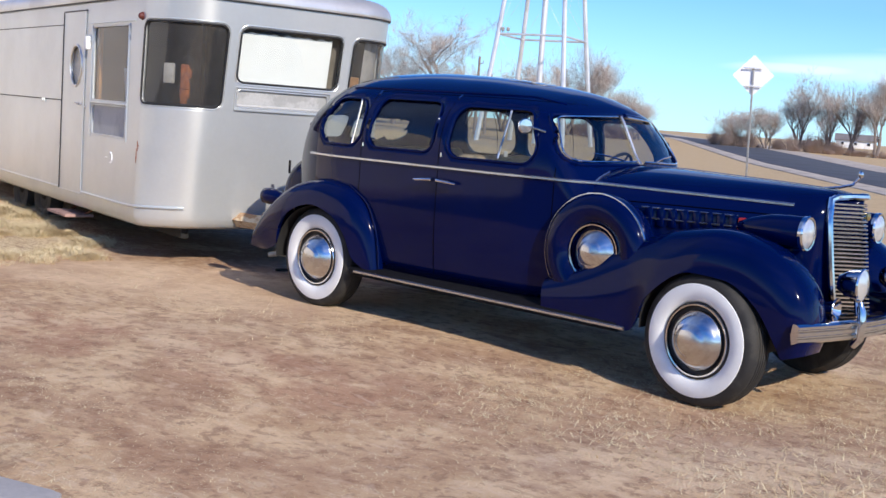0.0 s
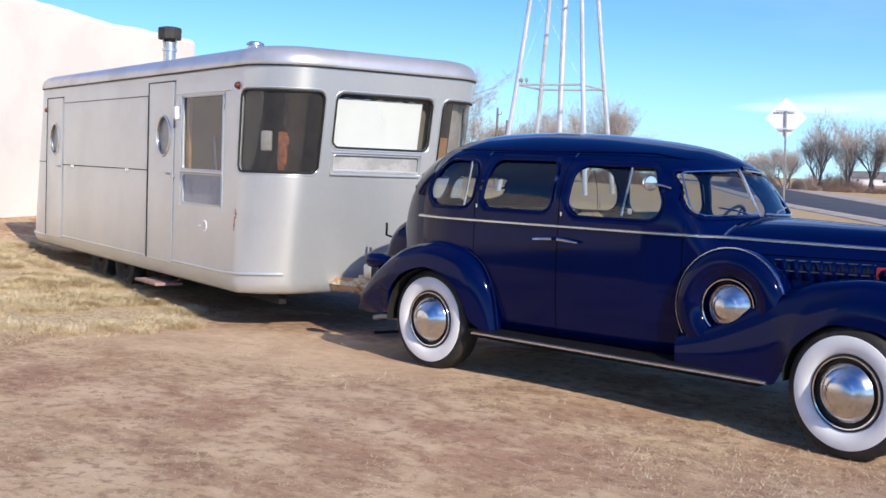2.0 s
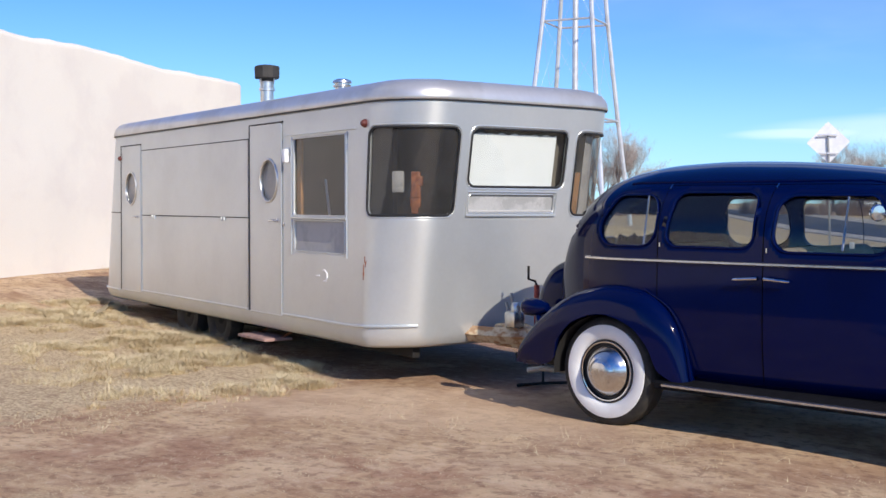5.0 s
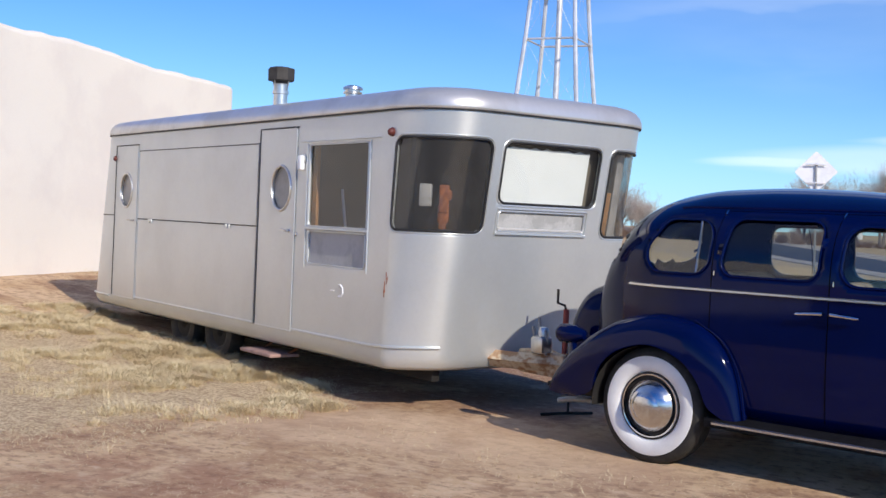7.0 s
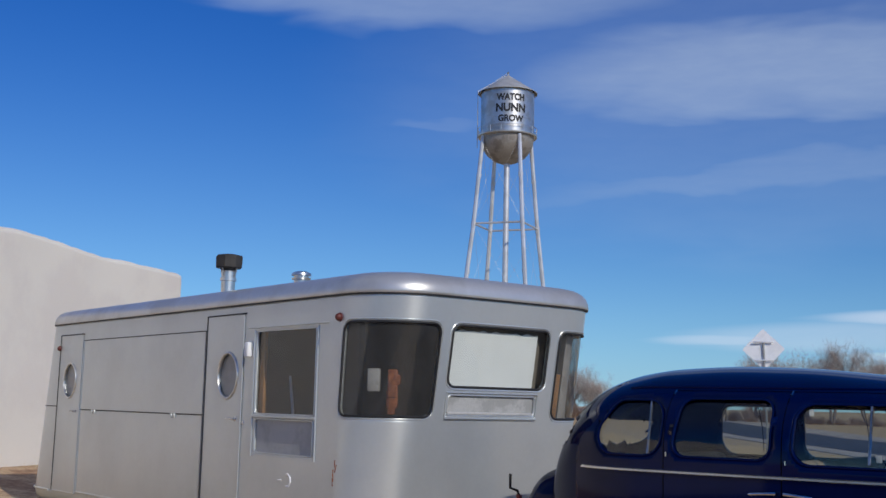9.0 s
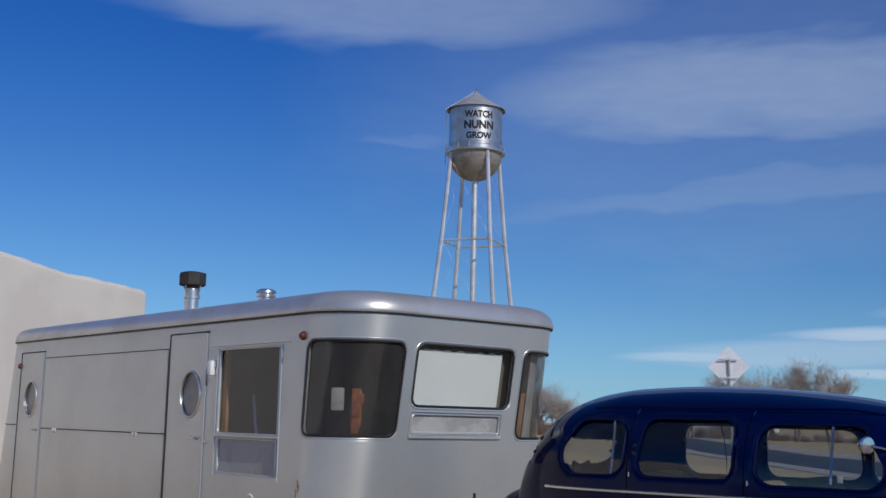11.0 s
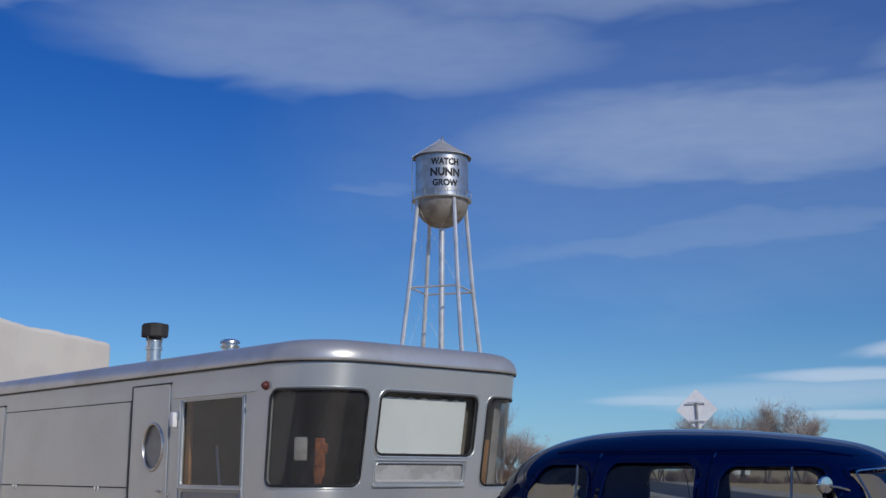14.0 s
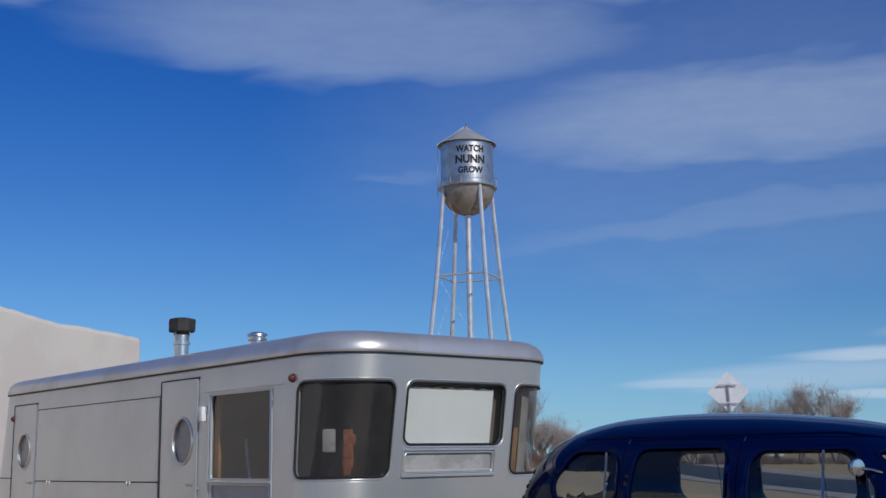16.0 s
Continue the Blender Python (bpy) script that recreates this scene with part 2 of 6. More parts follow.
def ground_mat():
    m = bpy.data.materials.new("dry_earth_and_grass")
    m.use_nodes = True
    n = Net(m.node_tree)
    b = m.node_tree.nodes["Principled BSDF"]
    co = n.node("ShaderNodeTexCoord").outputs["Object"]
    s = n.node("ShaderNodeSeparateXYZ")
    n.link(co, s.inputs[0])
    x, y = s.outputs[0], s.outputs[1]
    big = n.noise(co, 0.35, 5, 0.6)
    midn = n.noise(co, 1.7, 5, 0.65, 0.4)
    st = n.node("ShaderNodeMapping")
    st.inputs["Scale"].default_value = (0.9, 1.9, 1)
    st.inputs["Rotation"].default_value = (0, 0, radians(10))
    n.link(co, st.inputs["Vector"])
    streak = n.noise(st.outputs[0], 1.5, 5, 0.65, 0.3)
    tiny = n.noise(co, 38, 4, 0.7)
    grain = n.noise(co, 150, 3, 0.7)
    dirt = n.mix(n.ramp(midn, 0.35, 0.65), (0.66, 0.475, 0.288), (0.50, 0.33, 0.19))
    dirt = n.mix(n.math("MULTIPLY", n.ramp(streak, 0.48, 0.62), 0.68), dirt, (0.34, 0.195, 0.115))
    dirt = n.mix(n.math("MULTIPLY", n.ramp(big, 0.5, 0.75), 0.35), dirt, (0.66, 0.53, 0.39))
    # a worn reddish rut in front of the car, a pale trodden patch by the hitch
    lane = n.math("ADD", n.math("SUBTRACT", y, n.math("MULTIPLY", x, 0.31)), n.math("MULTIPLY", n.math("SUBTRACT", midn, 0.5), 0.9))
    rut = n.math("MULTIPLY", n.math("MULTIPLY", n.ramp(lane, -1.45, -1.85), n.ramp(lane, -2.9, -2.4)), n.math("MULTIPLY", n.ramp(x, -3.6, -2.2), n.ramp(x, 3.4, 2.0)))
    dirt = n.mix(n.math("MULTIPLY", n.math("MULTIPLY", rut, n.ramp(midn, 0.38, 0.58)), 0.72), dirt, (0.41, 0.225, 0.14))
    # shade beneath the trailer, put into the earth colour as dark red-brown
    under_shade = n.math("MULTIPLY", n.math("MULTIPLY", n.ramp(lane, 1.1, 1.7), n.ramp(x, -6.5, -3.5)), n.ramp(x, 0.4, -0.8))
    dirt = n.mix(n.math("MULTIPLY", under_shade, 0.7), dirt, (0.33, 0.18, 0.12))
    pale = n.math("MULTIPLY", n.math("MULTIPLY", n.ramp(lane, -0.95, -0.35), n.ramp(lane, 1.15, 0.75)), n.math("MULTIPLY", n.ramp(x, -3.4, -2.6), n.ramp(x, 0.9, -0.1)))
    mott = n.noise(co, 0.85, 4, 0.6, 0.5)
    dirt = n.mix(n.math("MULTIPLY", n.ramp(mott, 0.50, 0.60), 0.36), dirt, (0.35, 0.195, 0.12))
    dirt = n.mix(n.math("MULTIPLY", n.ramp(mott, 0.46, 0.36), 0.6), dirt, (0.70, 0.515, 0.33))
    speck = n.noise(co, 11.0, 4, 0.65, 0.3)
    dirt = n.mix(n.math("MULTIPLY", n.ramp(speck, 0.52, 0.63), 0.58), dirt, (0.25, 0.14, 0.088))
    dirt = n.mix(n.math("MULTIPLY", n.ramp(speck, 0.44, 0.34), 0.3), dirt, (0.72, 0.57, 0.40))
    grass = n.mix(n.ramp(tiny, 0.38, 0.62), (0.74, 0.61, 0.38), (0.36, 0.25, 0.15))
    # worn track beside the car stays bare; grass beyond and round it
    ln = n.math("ADD", n.math("MULTIPLY", x, 0.25), n.math("MULTIPLY", y, 0.97))
    near_cam = n.ramp(ln, -2.0, -3.2)
    west = n.math("MULTIPLY", n.math("MULTIPLY", n.ramp(x, -2.6, -3.8), n.ramp(x, -10.0, -8.6)), n.ramp(ln, -0.05, -0.9))
    far = n.ramp(y, 3.2, 5.5)
    east = n.ramp(x, 3.2, 5.5)
    g = n.math("MAXIMUM", n.math("MAXIMUM", n.math("MULTIPLY", near_cam, 0.42), west), n.math("MAXIMUM", far, n.math("MULTIPLY", east, 0.75)))
    g = n.math("ADD", n.math("MULTIPLY", g, 0.62), 0.10)
    gm = n.ramp(n.math("SUBTRACT", n.math("ADD", g, n.math("MULTIPLY", n.math("SUBTRACT", midn, 0.5), 1.1)), 0.0), 0.40, 0.62)
    litter = n.noise(st.outputs[0], 4.5, 4, 0.7, 0.5)
    dirt = n.mix(n.math("MULTIPLY", n.ramp(litter, 0.54, 0.68), 0.42), dirt, (0.26, 0.155, 0.10))
    dirt = n.mix(n.math("MULTIPLY", n.ramp(litter, 0.44, 0.30), 0.4), dirt, (0.68, 0.52, 0.37))
    dirt = n.mix(n.math("MULTIPLY", pale, 0.6), dirt, n.mix(n.ramp(midn, 0.35, 0.65), (0.66, 0.475, 0.31), (0.58, 0.405, 0.26)))
    grass = n.mix(n.math("MULTIPLY", n.ramp(litter, 0.53, 0.68), 0.75), grass, (0.31, 0.20, 0.125))
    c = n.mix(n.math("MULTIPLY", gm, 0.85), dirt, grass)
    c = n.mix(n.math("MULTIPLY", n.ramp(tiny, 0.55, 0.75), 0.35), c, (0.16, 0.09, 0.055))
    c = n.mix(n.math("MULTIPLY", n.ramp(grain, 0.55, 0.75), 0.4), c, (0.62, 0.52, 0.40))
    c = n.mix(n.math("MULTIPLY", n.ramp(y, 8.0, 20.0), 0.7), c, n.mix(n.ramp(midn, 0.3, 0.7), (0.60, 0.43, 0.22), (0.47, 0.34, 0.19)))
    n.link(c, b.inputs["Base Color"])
    b.inputs["Roughness"].default_value = 0.95
    b.inputs["Specular IOR Level"].default_value = 0.15
    bp = n.node("ShaderNodeBump")
    bp.inputs["Strength"].default_value = 0.6
    bp.inputs["Distance"].default_value = 0.02
    n.link(n.math("ADD", n.math("MULTIPLY", tiny, 0.8), n.math("MULTIPLY", grain, 0.35)), bp.inputs["Height"])
    n.link(bp.outputs[0], b.inputs["Normal"])
    return m


M_GROUND = ground_mat()
M_ASPHALT = mat("worn_asphalt", (0.085, 0.088, 0.098), 0.9, 0, 0.25, 0.3, 30, 0.3, 0.01, col2=(0.065, 0.067, 0.075))
M_GRAVEL = mat("gravel_shoulder", (0.55, 0.47, 0.38), 0.95, 0, 0.3, 0.8, 25, 0.5, 0.02)
M_BLADE = mat("dry_grass", (0.76, 0.64, 0.40), 0.9, 0, 0.35, 2.5, 30, col2=(0.58, 0.45, 0.26))
M_SCRUB = mat("far_scrub", (0.50, 0.37, 0.29), 0.95, 0, 0.4, 0.15, 2)


# ---- mesh helpers ----
def mesh_from(name, bm, material, smooth=True, angle=38):
    me = bpy.data.meshes.new(name)
    bm.normal_update()
    bm.to_mesh(me)
    bm.free()
    me.materials.append(material)
    if smooth and len(me.polygons):
        me.polygons.foreach_set("use_smooth", [True] * len(me.polygons))
        me.set_sharp_from_angle(angle=radians(angle))
    return me


def part(name, bm, material, parent=None, label="", smooth=True, angle=38):
    ob = new(name, mesh_from(name, bm, material, smooth, angle))
    if parent is not None:
        ob.parent = parent
    if label:
        ob["label"] = label
    return ob


def thing(name, m, label, category, group="", kind=""):
    ob = new(name)
    ob.matrix_basis = m
    return tagged(ob, label, category, group, kind)


def curve(pts):
    """Smooth curve through (x, y) points: a cubic with limited slopes."""
    px = np.array([p[0] for p in pts], float)
    py = np.array([p[1] for p in pts], float)
    d = np.diff(py) / np.diff(px)
    s = np.concatenate(([d[0]], np.where(d[:-1] * d[1:] > 0, 2 * d[:-1] * d[1:] / (d[:-1] + d[1:] + 1e-12), 0), [d[-1]]))

    def f(x):
        x = min(max(x, px[0]), px[-1])
        i = min(int(np.searchsorted(px, x, "right")) - 1, len(px) - 2)
        h = px[i + 1] - px[i]
        t = (x - px[i]) / h
        return float((2 * t**3 - 3 * t**2 + 1) * py[i] + (t**3 - 2 * t**2 + t) * h * s[i] + (3 * t**2 - 2 * t**3) * py[i + 1] + (t**3 - t**2) * h * s[i + 1])
    return f


def loft(rings, close=False, cap0=False, cap1=False, bm=None):
    bm = bm or bmesh.new()
    vs = [[bm.verts.new(p) for p in r] for r in rings]
    n = len(vs[0])
    for a, b in zip(vs, vs[1:]):
        for i in range(n if close else n - 1):
            j = (i + 1) % n
            try:
                bm.faces.new((a[i], a[j], b[j], b[i]))
            except ValueError:
                pass
    if cap0:
        bm.faces.new(list(reversed(vs[0])))
    if cap1:
        bm.faces.new(vs[-1])
    return bm


def tube(path, r, n=8, closed=False, bm=None, flat_z=1.0):
    """A round bar along a path of points."""
    bm = bm or bmesh.new()
    P = [Vector(p) for p in path]
    m = len(P)
    rings = []
    prev = None
    for i, p in enumerate(P):
        a = P[(i - 1) % m] if (closed or i > 0) else p
        b = P[(i + 1) % m] if (closed or i < m - 1) else p
        d = (b - a).normalized()
        if prev is None:
            ref = Vector((0, 0, 1)) if abs(d.z) < 0.9 else Vector((1, 0, 0))
            prev = (ref - d * ref.dot(d)).normalized()
        u = (prev - d * prev.dot(d)).normalized()
        prev = u
        w = d.cross(u)
        rr = r[i] if isinstance(r, (list, tuple)) else r
        rings.append([p + u * (rr * flat_z * math.cos(2 * math.pi * k / n)) + w * (rr * math.sin(2 * math.pi * k / n)) for k in range(n)])
    if closed:
        rings.append(rings[0])
        loft(rings, True, bm=bm)
        bmesh.ops.remove_doubles(bm, verts=bm.verts, dist=1e-6)
    else:
        loft(rings, True, True, True, bm)
    return bm


def box(size, at=(0, 0, 0), bevel=0.0, seg=2, rot=None, bm=None):
    b = bmesh.new()
    bmesh.ops.create_cube(b, size=1)
    for v in b.verts:
        v.co = Vector((v.co.x * size[0], v.co.y * size[1], v.co.z * size[2]))
    if bevel:
        bmesh.ops.bevel(b, geom=list(b.edges), offset=bevel, segments=seg, profile=0.5, affect="EDGES")
    if rot is not None:
        bmesh.ops.transform(b, matrix=rot, verts=b.verts)
    bmesh.ops.translate(b, vec=at, verts=b.verts)
    if bm is None:
        return b
    me = bpy.data.meshes.new("t")
    b.to_mesh(me)
    b.free()
    bm.from_mesh(me)
    bpy.data.meshes.remove(me)
    return bm


def lathe(profile, n=32, m=None, bm=None):
    """Turns (radius, height) points round the z axis; m moves the result."""
    bm = bm or bmesh.new()
    m = m or Matrix()
    rings = [[m @ Vector((max(r, 1e-4) * math.cos(2 * math.pi * k / n), max(r, 1e-4) * math.sin(2 * math.pi * k / n), h)) for k in range(n)] for r, h in profile]
    loft(rings, True, bm=bm)
    return bm


def inset_poly(poly, r):
    """The convex, counter-clockwise polygon shrunk by r."""
    n = len(poly)
    out = []
    for i in range(n):
        p0, p1, p2 = Vector(poly[i - 1]), Vector(poly[i]), Vector(poly[(i + 1) % n])
        d1, d2 = (p1 - p0).normalized(), (p2 - p1).normalized()
        n1, n2 = Vector((-d1.y, d1.x)), Vector((-d2.y, d2.x))
        k = (n1 + n2) / (1 + n1.dot(n2))
        out.append(p1 + k * r)
    return out


def rounded(poly, r, seg=7):
    """Outline of the polygon with rounded corners."""
    ins = inset_poly(poly, r)
    n = len(poly)
    pts = []
    for i in range(n):
        d1 = (Vector(poly[i]) - Vector(poly[i - 1])).normalized()
        d2 = (Vector(poly[(i + 1) % n]) - Vector(poly[i])).normalized()
        a1, a2 = math.atan2(-d1.x, d1.y), math.atan2(-d2.x, d2.y)
        while a2 < a1:
            a2 += 2 * math.pi
        for k in range(seg + 1):
            a = a1 + (a2 - a1) * k / seg
            pts.append(ins[i] + Vector((math.cos(a), math.sin(a))) * r)
    res = []
    for i, p in enumerate(pts):
        q = pts[(i + 1) % len(pts)]
        k = max(1, int((q - p).length / 0.06))
        res += [p + (q - p) * (j / k) for j in range(k)]
    return res


def sdist(p, poly, r):
    """Signed distance to the rounded polygon, and the way out of it."""
    ins = inset_poly(poly, r)
    n = len(ins)
    best, way, inside, deep, deep_n = 1e9, Vector((1, 0)), True, -1e9, Vector((1, 0))
    for i in range(n):
        a, b = ins[i], ins[(i + 1) % n]
        e = b - a
        t = min(max((p - a).dot(e) / max(e.length_squared, 1e-12), 0), 1)
        w = p - (a + e * t)
        if w.length < best:
            best, way = w.length, w.normalized() if w.length > 1e-9 else Vector((e.y, -e.x)).normalized()
        nn = Vector((e.y, -e.x)).normalized()
        h = (p - a).dot(nn)
        if h > 0:
            inside = False
        if h > deep:
            deep, deep_n = h, nn
    return (deep - r, deep_n) if inside else (best - r, way)


def patch(outline, f, bm=None, rings=5):
    """A pane that fills the outline, laid on the surface f(u, v)."""
    bm = bm or bmesh.new()
    c = sum((Vector(p) for p in outline), Vector((0, 0))) / len(outline)
    rows = [[f(*(c + (Vector(p) - c) * (k / rings))) for p in outline] for k in range(1, rings + 1)]
    loft(rows, True, bm=bm)
    mid = bm.verts.new(f(*c))
    bm.verts.ensure_lookup_table()
    first = [v for v in bm.verts][:len(outline)]
    for i, v in enumerate(first):
        bm.faces.new((mid, v, first[(i + 1) % len(first)]))
    return bm


# ---- ground, road, distance ----
def rise(x, y):
    """Height of the land: level by the car, up a little towards the stucco building and far off."""
    d = -(x + 5.0) * 0.91
    h = 0.45 * min(max((d - 0.5) / 6.0, 0), 1) ** 1.3 if x < -5 else 0.0
    h *= 1 - min(max((y - 14) / 12, 0), 1)
    u = min(max((x - 1.0) / 2.2, 0), 1)
    h -= 0.014 + 0.066 * u * u * (3 - 2 * u)
    far = math.hypot(x, y)
    h += 0.9 * min(max((far - 70) / 75, 0), 1) + 2.2 * min(max((far - 250) / 600, 0), 1)
    if far < 30:
        h += 0.012 * noise.noise(Vector((x * 0.7, y * 0.7, 0))) + 0.008 * noise.noise(Vector((x * 2.3, y * 2.3, 3)))
        h += 0.075 * math.exp(-((x + 6.0) / 1.8) ** 2 - ((y - 0.9) / 0.9) ** 2)
        if x < -3.5 and y < 1.2:
            h += 0.03 * max(0, noise.noise(Vector((x * 0.9, y * 0.9, 7))))
    return h


def steps():
    g = list(np.arange(-12, 12.01, 0.2))
    s, v = 0.25, 12.0
    while v < 2600:
        s *= 1.16
        v += s
        g.append(v)
        g.insert(0, -v)
    return g


def ground():
    g = steps()
    bm = loft([[(x, y, rise(x, y)) for x in g] for y in g])
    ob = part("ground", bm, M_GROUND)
    tagged(ob, "bare reddish earth with dry tan grass", "ground", kind="structure")


ground()

ROAD_D = Vector((-0.545, 0.838, 0)).normalized()
ROAD_N = Vector((ROAD_D.y, -ROAD_D.x, 0))
ROAD_P = Vector((-8.5, 36.3, 0))


def strip(name, a, b, h, material, label, cat, s0=-260, s1=1500):
    ss = [s0 + (s1 - s0) * (k / 90) for k in range(91)]
    rows = []
    for s in ss:
        row = []
        for off, dz in ((a, -0.25), (a, h - 0.01), (a + 0.04, h), ((a + b) / 2, h + 0.02), (b - 0.04, h), (b, h - 0.01), (b, -0.25)):
            p = ROAD_P + ROAD_D * s + ROAD_N * off
            base = ROAD_P + ROAD_D * s + ROAD_N * 5
            row.append((p.x, p.y, rise(base.x, base.y) + dz))
        rows.append(row)
    ob = part(name, loft(rows), material)
    return tagged(ob, label, cat, kind="structure")


strip("road", 0.5, 7.0, 0.06, M_ASPHALT, "grey two-lane asphalt highway", "road")
strip("shoulder_near", -1.0, 0.495, 0.04, M_GRAVEL, "pale gravel shoulder along the highway", "shoulder")
strip("shoulder_far", 7.005, 10.5, 0.04, M_GRAVEL, "pale gravel shoulder beyond the highway", "shoulder")


def unseen_blacktop():
    """Unseen dark blacktop behind the concrete apron, added to darken the car doors' reflections."""
    xs = [-60 + 2.0 * k for k in range(71)]
    rows = [[(x, y + 0.12 * math.sin(x * 0.9) * (y > -8), z) for x in xs] for y, z in ((-5.9, -0.12), (-5.9, 0.018), (-6.0, 0.026), (-20.0, 0.03), (-70.0, 0.03), (-70.0, -0.1))]
    tagged(part("pavement", loft(rows), M_ASPHALT), "dark worn blacktop beside the lot", "pavement", kind="structure")


unseen_blacktop()


def stucco_building():
    """Long stucco wall with a softly uneven parapet, a return at each end."""
    root = thing("stucco_building", Matrix(), "cream stucco building with a softly uneven parapet", "building")
    # southern stretch is unseen, lengthened to brighten reflections in car and trailer
    a, b = Vector((-5.0, -15.3, 0)), Vector((-14.85, 8.77, 0))
    d = (b - a).normalized()
    nrm = Vector((d.y, -d.x, 0))
    if nrm.x < 0:
        nrm = -nrm
    L = (b - a).length
    ns, nz = 140, 26
    rows = []

    def top(s):
        return 4.19 + 0.05 * min(max((L - 8 - s) / 4, 0), 1) + 0.05 * noise.noise(Vector((s * 0.8, 0, 0))) + 0.03 * noise.noise(Vector((s * 2.6, 4, 0))) - 0.07 * (1 / (1 + math.exp(-(s - (L - 3.95)) * 5)))

    def pt(s, z, out):
        p = a + d * s + nrm * (out + 0.025 * noise.noise(Vector((s * 0.9, z * 0.9, 2))))
        return (p.x, p.y, z)
    # wall face with a rounded parapet and a rounded end
    for k in range(nz + 1):
        z = 0.0 + (k / nz)
        row = []
        for i in range(ns + 1):
            s = L * i / ns
            t = top(s)
            if k <= nz - 6:
                zz, out = t * 0.975 * k / (nz - 6), 0.0
            else:
                q = (k - (nz - 6)) / 6 * math.pi / 2
                zz, out = t * 0.975 + t * 0.025 * math.sin(q), -0.11 * (1 - math.cos(q))
            row.append(pt(s, zz, out))
        for q in (0.25, 0.5, 0.75, 1.0):
            ang = q * math.pi / 2
            p = Vector(row[ns]) + d * (0.12 * math.sin(ang)) - nrm * (0.12 * (1 - math.cos(ang)))
            row.append((p.x, p.y, row[ns][2] - 0.02 * q))
        for back in (1.5, 6.0, 9.0):
            p = Vector(row[ns]) + d * 0.12 - nrm * (0.12 + back)
            row.append((p.x, p.y, row[ns][2] - 0.02))
        rows.append(row)
    part("wall", loft(rows[:nz - 5]), M_STUCCO, root, angle=60)
    bm = loft(rows[nz - 6:])
    # parapet thickness and roof deck behind it
    t0 = [Vector(p) for p in rows[-1][:ns + 1]]
    back = [[p - nrm * k + Vector((0, 0, dz)) for p in t0] for k, dz in ((0, 0), (0.18, 0.0), (0.22, -0.5), (9.0, -0.5))]
    loft(back, bm=bm)
    bmesh.ops.remove_doubles(bm, verts=bm.verts, dist=1e-4)
    bmesh.ops.recalc_face_normals(bm, faces=bm.faces)
    part("parapet", bm, M_STUCCO, root, angle=60)


stucco_building()


# ---- water tower ----
def text_bm(word, size):
    cu = bpy.data.curves.new("w", "FONT")
    cu.body, cu.size, cu.extrude, cu.align_x, cu.align_y = word, size, 0.004, "CENTER", "CENTER"
    cu.offset = size * 0.042
    tmp = bpy.data.objects.new("w", cu)
    scene.collection.objects.link(tmp)
    dg = bpy.context.evaluated_depsgraph_get()
    me = bpy.data.meshes.new_from_object(tmp.evaluated_get(dg))
    bm = bmesh.new()
    bm.from_mesh(me)
    bpy.data.objects.remove(tmp)
    bpy.data.curves.remove(cu)
    bpy.data.meshes.remove(me)
    return bm


